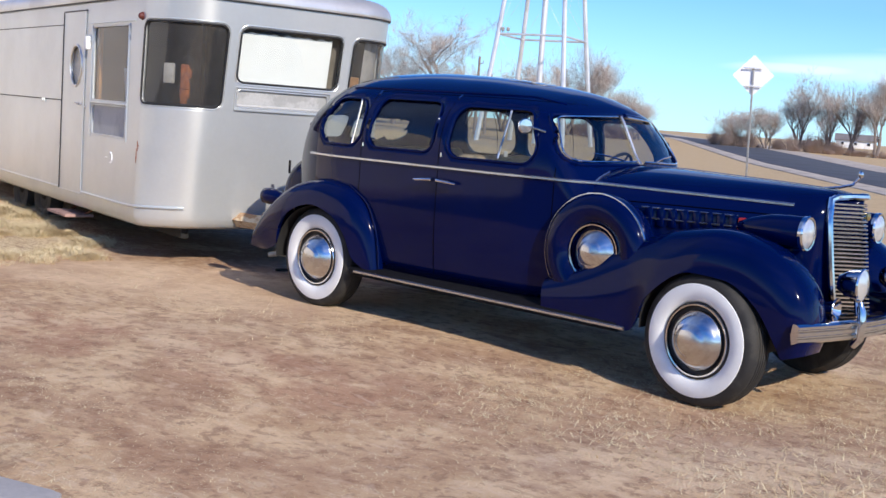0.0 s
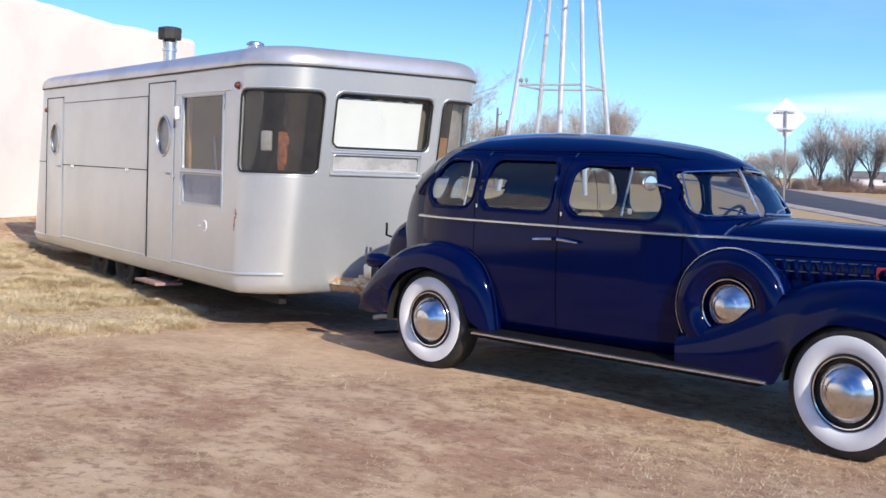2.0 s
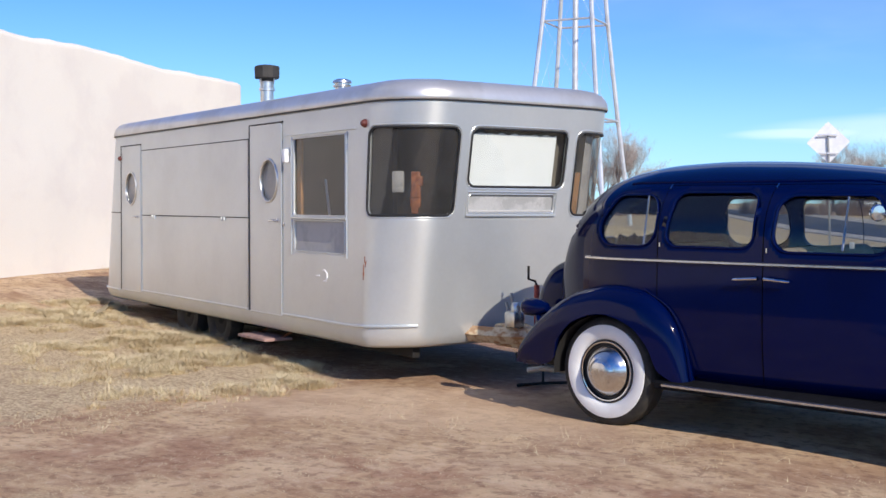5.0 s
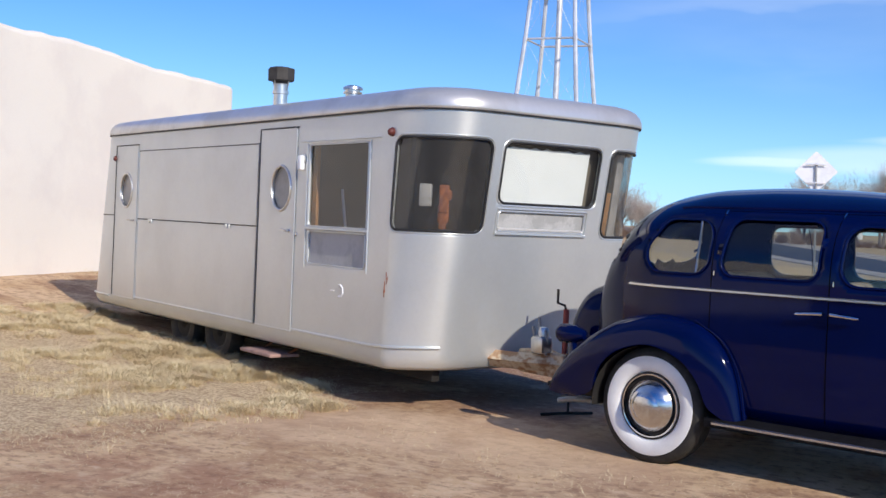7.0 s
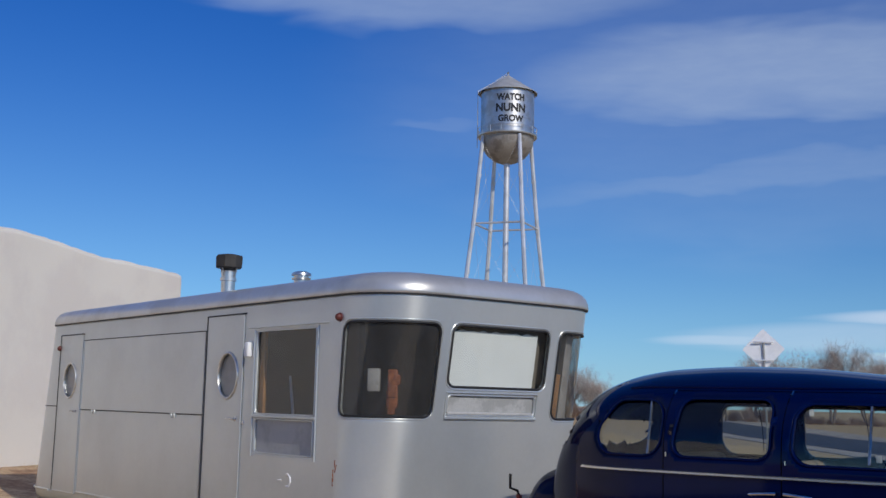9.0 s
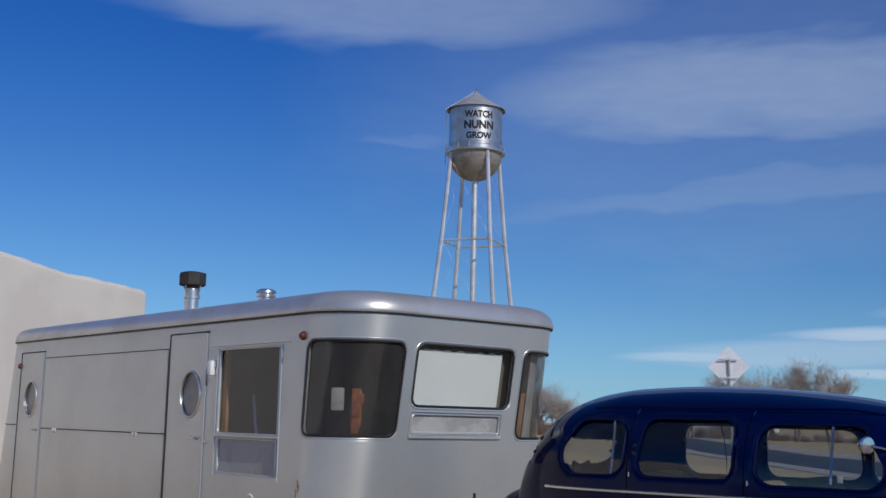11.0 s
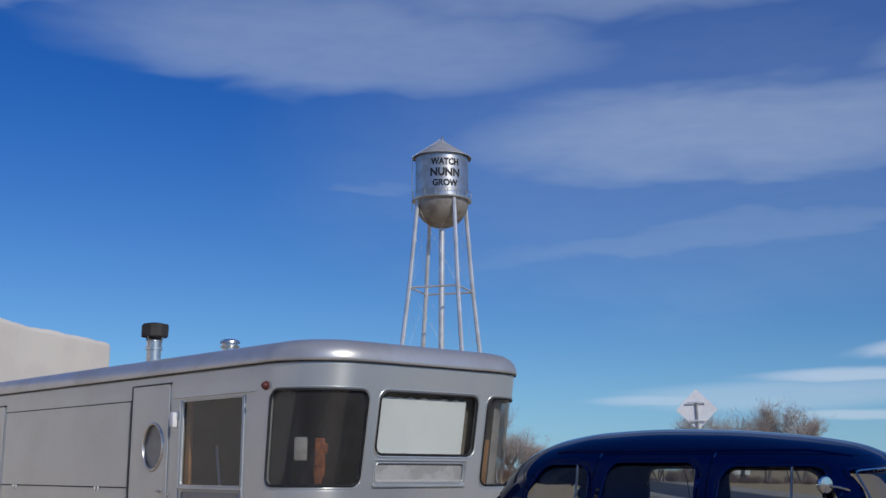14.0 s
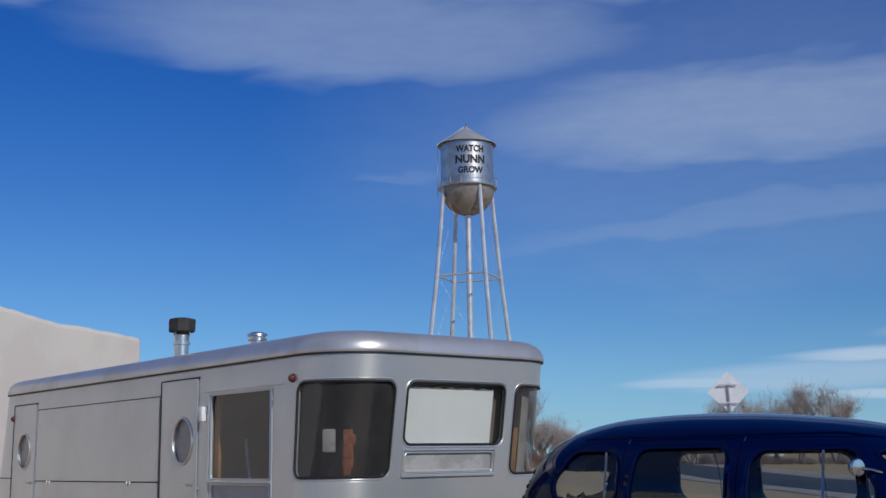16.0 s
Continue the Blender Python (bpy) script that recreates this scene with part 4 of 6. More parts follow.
def shell(s, z, out=0.0):
    """A point of the trailer's skin: s runs round it, forward along the near side first."""
    if s < T_XR + T_RR:
        a = (T_XR + T_RR - s) / T_RR
        x, y, nx, ny = T_XR + T_RR - T_RR * math.sin(a), T_RR - T_RR * math.cos(a), -math.sin(a), -math.cos(a)
    elif s <= T_S1:
        x, y, nx, ny = s, 0.0, 0.0, -1.0
    elif s <= T_S2:
        a = (s - T_S1) / T_R
        x, y, nx, ny = T_S1 + T_R * math.sin(a), T_R - T_R * math.cos(a), math.sin(a), -math.cos(a)
    elif s <= T_S3:
        x, y, nx, ny = T_XF, T_R + s - T_S2, 1.0, 0.0
    elif s <= T_S4:
        a = (s - T_S3) / T_R
        x, y, nx, ny = T_S1 + T_R * math.cos(a), T_W - T_R + T_R * math.sin(a), math.cos(a), math.sin(a)
    elif s <= T_S5:
        x, y, nx, ny = T_S1 - (s - T_S4), T_W, 0.0, 1.0
    elif s <= T_S6:
        a = (s - T_S5) / T_RR
        x, y, nx, ny = T_XR + T_RR - T_RR * math.sin(a), T_W - T_RR + T_RR * math.cos(a), -math.sin(a), math.cos(a)
    else:
        x, y, nx, ny = T_XR, T_W - T_RR - (s - T_S6), -1.0, 0.0
    zz = min(z, 2.42)
    x += -0.165 * (2.2 - zz) * sm(0.0, T_XF, x) + -0.23 * (2.4 - zz) * sm(-5.6, T_XR, x)
    # bulge of the front, and the lower edge tucked under
    x += 0.03 * math.sin(math.pi * min(max(y / T_W, 0), 1)) * (nx > 0.5)
    tuck = 0.05 * max(0, (0.435 - z) / 0.1) ** 2
    return Vector((x + nx * (out - tuck), y + ny * (out - tuck), z))


def rect(u0, u1, v0, v1):
    return [(u0, v0), (u1, v0), (u1, v1), (u0, v1)]


T_OPEN = {
    "corner": (rect(0.375, 1.215, 1.455, 2.185), 0.075),
    "front": (rect(1.335, 2.375, 1.70, 2.185), 0.07),
    "vent": (rect(1.36, 2.29, 1.475, 1.635), 0.03),
    "far": (rect(2.50, 3.34, 1.455, 2.185), 0.075),
    "side": (rect(-1.005, -0.035, 1.445, 2.155), 0.02),
    "side_low": (rect(-0.985, -0.045, 1.115, 1.40), 0.035),
    "port": (None, None),
    "port_rear": (None, None),
    "far_side": (rect(5.2, 6.1, 1.3, 2.1), 0.05),
    "far_side_b": (rect(7.2, 8.3, 1.3, 2.1), 0.05),
}


def ngon(cx, cz, rx, rz, n=20):
    return [(cx + rx * math.cos(2 * math.pi * k / n), cz + rz * math.sin(2 * math.pi * k / n)) for k in range(n)]


T_OPEN["port"] = (ngon(-1.51, 1.775, 0.185, 0.205), 0.002)
T_OPEN["port_rear"] = (ngon(-5.36, 1.74, 0.185, 0.20), 0.002)


def cut_sheet(us, vs, f, openings, snap):
    """A sheet over the lines us, vs with the openings left out; lines near an opening's edge are drawn onto it."""
    bm = bmesh.new()
    grid = []
    for v in vs:
        row = []
        for u in us:
            p = Vector((u, v))
            for poly, r in openings:
                us_ = [q[0] for q in poly]
                vs_ = [q[1] for q in poly]
                if min(us_) - 0.06 < u < max(us_) + 0.06 and min(vs_) - 0.06 < v < max(vs_) + 0.06:
                    dd, w = sdist(p, poly, r)
                    if abs(dd) < snap:
                        p = p - w * dd
            row.append((p, bm.verts.new(f(p.x, p.y))))
        grid.append(row)
    for a, b in zip(grid, grid[1:]):
        for i in range(len(a) - 1):
            q = (a[i], a[i + 1], b[i + 1], b[i])
            c = sum((k[0] for k in q), Vector((0, 0))) / 4
            hole = False
            for poly, r in openings:
                if abs(c.x - poly[0][0]) < 3 and sdist(c, poly, r)[0] < -1e-4:
                    hole = True
            if not hole:
                bm.faces.new([k[1] for k in q])
    loose = [v for v in bm.verts if not v.link_faces]
    for v in loose:
        bm.verts.remove(v)
    return bm


def lines(a, b, step, extra=()):
    n = max(1, round((b - a) / step))
    return [a + (b - a) * k / n for k in range(n + 1)]


def on_shell(outline, out):
    return [shell(p.x, p.y, out) for p in outline]


def seam(pts, r, parent, name, material, out=0.004):
    path = []
    for (s0, z0), (s1, z1) in zip(pts, pts[1:]):
        n = max(1, int(math.hypot(s1 - s0, z1 - z0) / 0.08))
        path += [shell(s0 + (s1 - s0) * k / n, z0 + (z1 - z0) * k / n, out) for k in range(n)]
    path.append(shell(*pts[-1], out))
    return part(name, tube(path, r, 6), material, parent)


def trailer():
    root = thing("travel_trailer", TR_M, "old weathered aluminium travel trailer with curved corner windows", "trailer")
    us = lines(T_S0, -5.75, 0.10) + lines(-5.7, -5.05, 0.035) + lines(-4.95, -1.9, 0.16) + lines(-1.8, 3.4, 0.032)[0:] + lines(3.5, T_S5, 0.10) + lines(T_S5 + 0.05, T_S7, 0.1)
    us.append(T_S7)
    us = sorted(set(round(u, 4) for u in us))
    vs = [0.335, 0.355, 0.39, 0.43] + lines(0.48, 1.06, 0.07) + lines(1.09, 2.21, 0.032) + lines(2.26, 2.42, 0.04)
    ops = [o for o in T_OPEN.values()]
    bm = cut_sheet(us, vs, shell, ops, 0.019)
    bmesh.ops.remove_doubles(bm, verts=bm.verts, dist=1e-4)
    bmesh.ops.recalc_face_normals(bm, faces=bm.faces)
    body = part("body", bm, M_ALU, root, angle=50)
    sol = body.modifiers.new("skin", "SOLIDIFY")
    sol.thickness, sol.offset = 0.03, -1
    # roof: proud edge band, rolled shoulder, low crown
    ring = [u for u in us if u < T_S7 - 0.01]
    prof = [(0.012, 2.405), (0.020, 2.41), (0.020, 2.43), (0.016, 2.46), (0.0, 2.50), (-0.035, 2.538), (-0.09, 2.566), (-0.17, 2.585), (-0.32, 2.60)]
    rows = []
    for out, z in prof:
        rows.append([shell(s, 2.42, out) + Vector((0, 0, z - 2.42)) for s in ring])
    cen = Vector(((T_XR + T_XF) / 2, T_W / 2, 0))
    for q, z in ((0.80, 2.606), (0.5, 2.622), (0.2, 2.627)):
        rows.append([Vector((cen.x + (p.x - cen.x) * q, cen.y + (p.y - cen.y) * q, z)) for p in rows[len(prof) - 1]])
    part("roof", loft(rows, True, cap1=True), M_ALU_ROOF, root, angle=60)
    seam([(T_S0, 2.403), (T_S1, 2.403), (T_S2, 2.403), (T_S3, 2.403), (T_S4, 2.403), (T_S5, 2.403)], 0.008, root, "drip_rail", M_TRIM, 0.012)
    # floor pan and lining
    part("floor", loft([[shell(s, 0.37, -0.06) for s in ring], [shell(s, 0.42, -0.06) for s in ring]], True, True, True), M_DARK, root)
    part("inner_wall", box((4.5, 0.03, 1.9), (-3.4, 1.25, 1.42)), M_INSIDE, root)
    part("partition", box((0.03, 2.2, 1.9), (-1.25, 1.16, 1.42)), M_INSIDE, root)
    # windows
    win = {}
    for key, name in (("corner", "corner_window"), ("far", "corner_window"), ("front", "front_window"), ("vent", "vent_window"), ("side", "side_window"),
                      ("side_low", "side_screen"), ("port", "porthole"), ("port_rear", "porthole"), ("far_side", "side_window"), ("far_side_b", "side_window")):
        poly, r = T_OPEN[key]
        out = rounded(poly, r, 6) if "port" not in key else [Vector(p) for p in ngon(*((-1.51, 1.775, 0.185, 0.205) if key == "port" else (-5.36, 1.74, 0.185, 0.20)), 40)]
        g = part(name, patch(out, lambda u, v: shell(u, v, -0.016)), {"side_low": M_SCREEN, "vent": M_FROST, "port": M_FROST2, "port_rear": M_FROST2, "front": M_GLASS, "side": M_SGLASS}.get(key, M_TGLASS), root)
        win[key] = g
        if key in ("corner", "far", "front"):
            part("gasket", tube(on_shell(out, 0.0), 0.010, 6, True), M_GASKET, g)
            big = rounded([(p[0], p[1]) for p in rect(poly[0][0] - 0.022, poly[1][0] + 0.022, poly[0][1] - 0.022, poly[2][1] + 0.022)], r + 0.02, 6)
            part("bead", tube(on_shell(big, 0.0), 0.006, 6, True), M_ALU, g)
        elif "port" in key:
            part("rim", tube(on_shell(out, 0.006), 0.014, 8, True), M_BEAD, g, "bright metal rim")
        else:
            part("frame", tube(on_shell(out, 0.0), 0.006, 6, True), M_ALU, g)
    for key in ("corner", "far", "front", "side", "far_side", "far_side_b"):
        win[key].visible_shadow = False
    # doors
    for x0, x1, z0, z1, hx in ((-1.94, -1.235, 0.485, 2.325, -1.335), (-5.70, -5.02, 0.47, 2.27, -5.12)):
        ins = lines(x0 + 0.005, x1 - 0.005, 0.04)
        door = part("door", cut_sheet(ins, lines(z0 + 0.005, z1 - 0.005, 0.035), lambda u, v: shell(u, v, 0.008), [T_OPEN["port"], T_OPEN["port_rear"]], 0.02), M_ALU, root)
        seam([(x0, z0), (x0, z1), (x1 + 0.02, z1)], 0.0075, door, "door_edge", M_TRIM, 0.008)
        seam([(x1, z1 - 0.02), (x1, z0), (x0, z0)], 0.006, door, "door_bead", M_ALU, 0.008)
        h = shell(hx, 1.39, 0.0)
        lat = lathe([(0.028, 0), (0.028, 0.006), (0.012, 0.01), (0.012, 0.04), (0.0, 0.045)], 14, Matrix.Translation(h) @ Matrix.Rotation(radians(90), 4, "X"))
        hb = part("handle", lat, M_CHROME, door, "worn chrome door handle")
        part("lever", tube([h + Vector((0, -0.04, 0)), h + Vector((-0.05, -0.045, 0.005)), h + Vector((-0.10, -0.042, 0.0))], 0.009, 6), M_CHROME, hb)
        part("lock", lathe([(0.018, 0), (0.018, 0.006), (0.0, 0.01)], 12, Matrix.Translation(shell(hx + 0.13, 1.36, 0.0)) @ Matrix.Rotation(radians(90), 4, "X")), M_CHROME, door)
    # large riveted side panel between the doors
    panel = part("side_panel", loft([[shell(s, z, 0.006) for s in lines(-4.97, -1.98, 0.3)] for z in (0.50, 1.0, 1.405)]), M_ALU, root)
    part("upper_panel", loft([[shell(s, z, 0.006) for s in lines(-4.97, -1.98, 0.3)] for z in (1.42, 1.8, 2.19)]), M_ALU, root)
    seam([(-4.98, 2.195), (-1.97, 2.195)], 0.005, root, "panel_seam", M_TRIM, 0.006)
    seam([(-4.98, 1.412), (-1.97, 1.412)], 0.005, root, "panel_seam", M_TRIM, 0.006)
    seam([(-4.985, 0.49), (-4.985, 2.195)], 0.006, root, "panel_seam", M_ALU, 0.006)
    seam([(-4.98, 0.495), (-1.97, 0.495)], 0.012, root, "panel_bead", M_ALU, 0.010)
    for x in (-4.62, -4.55, -2.62, -2.55):
        part("hinge", box((0.03, 0.02, 0.045), shell(x, 1.395, 0.012), 0.004), M_ALU, panel)
    # trim
    seam([(-1.20, 0.505), (0.0, 0.505), (T_S1, 0.515), (0.80, 0.525), (0.98, 0.527)], 0.013, root, "skirt_bead", M_ALU, 0.012)
    seam([(T_S0, 0.46), (-5.75, 0.46)], 0.013, root, "skirt_bead", M_ALU, 0.012)
    seam([(T_S0, 1.44), (-5.72, 1.44)], 0.006, root, "panel_seam", M_TRIM, 0.004)
    seam([(-1.15, 2.19), (0.16, 2.19)], 0.007, root, "awning_rail", M_ALU, 0.010)
    for a, b in ((-1.035, 1.08), (-0.005, 1.08)):
        seam([(a, b), (a, 2.17)], 0.007, root, "window_post", M_ALU, 0.004)
    seam([(-1.035, 1.424), (-0.005, 1.424)], 0.013, root, "window_sill", M_ALU, 0.008)
    seam([(1.34, 1.455), (2.31, 1.455)], 0.014, root, "window_sill", M_ALU, 0.010)
    seam([(1.34, 1.455), (1.34, 1.655), (2.31, 1.655), (2.31, 1.455)], 0.006, root, "vent_frame", M_ALU, 0.006)
    # porch lamp, marker lamps
    lamp = part("porch_lamp", box((0.07, 0.05, 0.13), shell(-1.12, 2.0, 0.025), 0.012), M_CURTAIN, root, "white porch lamp")
    part("lamp_base", lathe([(0.05, 0), (0.05, 0.012), (0.03, 0.02)], 16, Matrix.Translation(shell(-1.12, 2.03, 0)) @ Matrix.Rotation(radians(90), 4, "X")), M_ALU, lamp)
    for s, z in ((0.30, 2.225), (-5.72, 2.12)):
        part("marker_lamp", lathe([(0.036, 0), (0.036, 0.01), (0.030, 0.014), (0.028, 0.028), (0.016, 0.040), (0.0, 0.042)], 18, Matrix.Translation(shell(s, z, 0)) @ Matrix.Rotation(radians(90), 4, "X")), M_RED, root, "dull red marker lamp")
    # scratch marks in the skin
    rng = random.Random(4)
    for k in range(5):
        s, z = 0.36 + rng.uniform(-0.02, 0.02), 0.94 + 0.035 * k
        seam([(s, z - 0.03), (s + rng.uniform(-0.02, 0.03), z + 0.03)], 0.004, root, "scrape", M_RUST, 0.0)
    seam([(-0.56, 0.905), (-0.50, 0.907)], 0.006, root, "chalk_mark", M_CURTAIN, 0.0)
    seam([(-0.435, 0.955), (-0.40, 0.960), (-0.365, 0.935), (-0.36, 0.895), (-0.385, 0.865), (-0.425, 0.862)], 0.008, root, "chalk_mark", M_CURTAIN, 0.0)
    # roof fittings
    sx, sy = -2.13, 0.281
    st = Matrix.Translation((sx, sy, 0))
    pipe = part("stove_pipe", lathe([(0.068, 2.52), (0.068, 2.70), (0.079, 2.705), (0.079, 2.735), (0.070, 2.74), (0.070, 2.79), (0.08, 2.80)], 22, st), M_BEAD, root, "galvanised stove pipe with a dark cowl")
    part("collar", lathe([(0.06, 2.79), (0.074, 2.795), (0.074, 2.83), (0.06, 2.835)], 20, st), M_COWL, pipe)
    part("cowl", lathe([(0.07, 2.825), (0.118, 2.828), (0.132, 2.835), (0.134, 2.94), (0.126, 2.952), (0.07, 2.965), (0.0, 2.968)], 8, st), M_COWL, pipe, "dark weathered cowl", angle=30)
    for k in range(4):
        a = k * math.pi / 2 + 0.4
        part("strap", tube([(sx + 0.072 * math.cos(a), sy + 0.072 * math.sin(a), 2.73), (sx + 0.10 * math.cos(a), sy + 0.10 * math.sin(a), 2.84)], 0.007, 5), M_BEAD, pipe)
    vt = Matrix.Translation((-3.52, 1.95, 0))
    part("roof_vent", lathe([(0.085, 2.58), (0.085, 2.95), (0.108, 2.955), (0.112, 2.975), (0.088, 2.98), (0.088, 3.0), (0.116, 3.005), (0.112, 3.03), (0.066, 3.05), (0, 3.055)], 26, vt), M_BEAD, root, "mushroom roof vent")
    # running gear
    for x in (-3.05, -3.95):
        for y in (0.22, T_W - 0.22):
            wm = Matrix.Translation((x, y, 0.322)) @ Matrix.Rotation(radians(90), 4, "X")
            w = part("wheel", lathe([(0.0, 0.03), (0.17, 0.04), (0.2, 0.07), (0.26, 0.09), (0.32, 0.075), (0.335, 0.03), (0.335, -0.03), (0.32, -0.075), (0.2, -0.08), (0, -0.08)], 28, wm), M_RUBBER, root)
            part("hub", lathe([(0.19, 0.05), (0.15, 0.06), (0.08, 0.055), (0.05, 0.09), (0, 0.095)], 20, wm), M_DARK, w)
    part("axle", tube([(-3.05, 0.3, 0.33), (-3.05, 2.0, 0.33)], 0.04, 8), M_DARK, root)
    part("axle", tube([(-3.95, 0.3, 0.33), (-3.95, 2.0, 0.33)], 0.04, 8), M_DARK, root)
    for y in (0.45, T_W - 0.45):
        part("chassis_rail", box((6.3, 0.08, 0.14), (-2.75, y, 0.30), 0.01), M_DARK, root)
    part("step", box((0.62, 0.30, 0.03), (-1.75, 0.06, 0.235), 0.006), M_STEP, root, "fold-down faded red step")
    for x in (-2.0, -1.5):
        part("step_arm", tube([(x, 0.12, 0.24), (x, 0.35, 0.36)], 0.012, 6), M_RUST, root)
    # tongue, coupler, jack
    ball = TR_M.inverted() @ Vector((-1.12, 0.86, 0.44))
    for y in (0.80, T_W - 0.88):
        part("tongue_beam", tube([(0.25, y, 0.43), ((0.25 + ball.x) / 2, (y + ball.y) / 2, 0.43), (ball.x - 0.12, ball.y, 0.44)], 0.07, 4), M_TONGUE, root, "flaking tan tongue beam")
    part("tongue_plate", box((0.56, 0.14, 0.19), (ball.x - 0.38, ball.y, 0.42), 0.02), M_TONGUE, root)
    part("coupler", lathe([(0.06, -0.05), (0.07, 0.0), (0.06, 0.05), (0.0, 0.075)], 16, Matrix.Translation(ball)), M_RUST, root)
    jx, jy = ball.x - 0.22, ball.y + 0.05
    jack = part("tongue_jack", tube([(jx, jy, 0.30), (jx, jy, 0.87)], 0.024, 10), M_JACK, root, "red-painted tongue jack")
    part("jack_crank", tube([(jx, jy, 0.86), (jx - 0.02, jy, 0.90), (jx - 0.05, jy - 0.05, 0.92), (jx - 0.05, jy - 0.05, 1.03)], 0.011, 6), M_DARK, jack)
    part("jack_foot", lathe([(0.08, 0.0), (0.08, 0.015), (0.03, 0.05), (0.028, 0.1)], 12, Matrix.Translation((jx, jy, 0.22))), M_JACK, jack)
    ux, uy = ball.x - 0.33, ball.y - 0.1
    unit = part("brake_unit", box((0.15, 0.13, 0.14), (ux, uy, 0.58), 0.03), M_BEAD, root, "silver brake unit")
    part("reservoir", lathe([(0.0, 0.0), (0.04, 0.0), (0.045, 0.05), (0.03, 0.08), (0.0, 0.085)], 14, Matrix.Translation((ux + 0.02, uy, 0.64))), M_BEAD, unit)
    for dx, h in ((-0.03, 0.80), (-0.10, 0.72), (0.05, 0.70)):
        part("lever", tube([(ux + dx, uy, 0.50), (ux + dx + 0.02, uy, 0.62), (ux + dx + 0.01, uy - 0.02, h)], 0.012, 6), M_POST, unit)
    # inside: curtain behind the front window, things behind the corner windows
    cur = []
    for k in range(41):
        s = 1.30 + 0.985 * k / 40
        w = 0.002 * math.sin(k * 0.7)
        ragged = 2.150 + 0.005 * math.sin(k * 1.3) + 0.004 * math.sin(k * 0.9 + 1)
        cur.append([shell(s, z, -0.05 + w) for z in (1.62, 1.8, 2.0, ragged)])
    # backing sheet added behind the curtain to block sky light through its gaps
    part("curtain_backing", loft([[shell(s, z, -0.11) for s in lines(1.28, 2.46, 0.08)] for z in (1.60, 1.9, 2.3)]), M_INSIDE, root)
    c = part("curtain", loft(cur), M_CURTAIN, root, "white curtain drawn across the front window")
    cur = [[shell(1.34 + 0.98 * k / 20, z, -0.07 + 0.008 * math.sin(k * 1.7)) for z in (1.45, 1.56, 1.63)] for k in range(21)]
    part("lower_curtain", loft(cur), M_CURTAIN, root)
    rst = bmesh.new()
    for z0, z1, w in ((1.47, 1.80, 0.030), (1.52, 1.66, 0.045), (1.60, 1.82, 0.040), (1.70, 1.78, 0.050)):
        cz = (z0 + z1) / 2
        turn = Matrix.Rotation(math.atan2(math.sin(1.04), math.cos(1.04)), 4, "Z")
        box((2 * w, 0.03, z1 - z0), shell(0.86 + 0.01 * (w > 0.042), cz, -0.06), 0.012, rot=turn, bm=rst)
    part("rusty_bracket", rst, M_RUST, root, "rust-stained bracket inside the corner window")
    part("white_box", box((0.10, 0.05, 0.18), shell(0.685, 1.735, -0.07), 0.015, rot=Matrix.Rotation(0.69, 4, "Z")), M_FROST, root)
    part("wood_jamb", box((0.15, 0.03, 0.72), (-1.02, 0.06, 1.80), 0.004), M_WOOD, root, "orange-brown wooden jamb")
    part("leaning_stick", tube([(-0.85, 0.30, 1.42), (-0.93, 0.30, 1.78)], 0.012, 6), M_CURTAIN, root)
    part("wood_panel", loft([[shell(s, z, -0.10) for s in (2.46, 2.56, 2.70)] for z in (1.40, 1.62, 1.84)]), M_WOOD, root)
    # pale sheet whose colour stands for the whitish reflection in the far pane
    part("pale_reflection", loft([[shell(s, z, -0.085) for s in (2.70, 2.78, 2.92, 3.05)] for z in (1.40, 1.8, 2.20)]), M_FROST, root)
    # grime line along the foot of the vent pane, built as a thin tube
    part("vent_grime_line", tube([shell(s, 1.49, -0.004) for s in lines(1.37, 2.28, 0.1)], 0.012, 6), M_SCREEN, root)
    return root


M_SCREEN = mat("window_screen", (0.50, 0.49, 0.47), 0.9, 0, 0.15, 4, 150)
M_FROST = mat("frosted_pane", (0.52, 0.52, 0.50), 0.35, 0, 0.25, 7, 60)
M_FROST2 = mat("milky_pane", (0.34, 0.33, 0.31), 0.25, 0, 0.15, 4, 60)
M_COWL = mat("dark_cowl", (0.06, 0.055, 0.05), 0.7, 0.3, 0.3, 12, 80)
M_JACK = mat("faded_red_paint", (0.40, 0.07, 0.045), 0.6, 0, 0.3, 20, 90)
M_STEP = mat("faded_red_step", (0.42, 0.26, 0.22), 0.8, 0, 0.3, 9, 60)
trailer()


# ---- sedan ----
CY = 0.87                                # centre line of the car
ZT = curve([(-0.78, 0.50), (-0.755, 0.80), (-0.70, 1.09), (-0.625, 1.345), (-0.53, 1.525), (-0.41, 1.66), (-0.26, 1.753), (-0.06, 1.813), (0.2, 1.847),
            (0.6, 1.862), (1.0, 1.852), (1.5, 1.813), (1.85, 1.76), (2.03, 1.69), (2.12, 1.60), (2.20, 1.46), (2.28, 1.32), (2.36, 1.24)])
WB = curve([(-0.78, 0.34), (-0.65, 0.48), (-0.5, 0.59), (-0.3, 0.70), (-0.12, 0.77), (0.15, 0.825), (1.0, 0.845), (1.8, 0.83), (2.2, 0.775), (2.36, 0.73)])
BELT = 1.16


def zbelt(x):
    return min(BELT, 0.36 + 0.62 * (ZT(x) - 0.36))


def half(x, z):
    """Half-width of the closed body at x, z."""
    w, zb, zt = WB(x), zbelt(x), ZT(x)
    if z <= zb:
        return w * (1 - 0.055 * (max(0, 0.86 - z) / 0.5) ** 2)
    t = min((z - zb) / (zt - zb), 1)
    return w * (1 - t ** 3.2) ** (1 / 1.9)


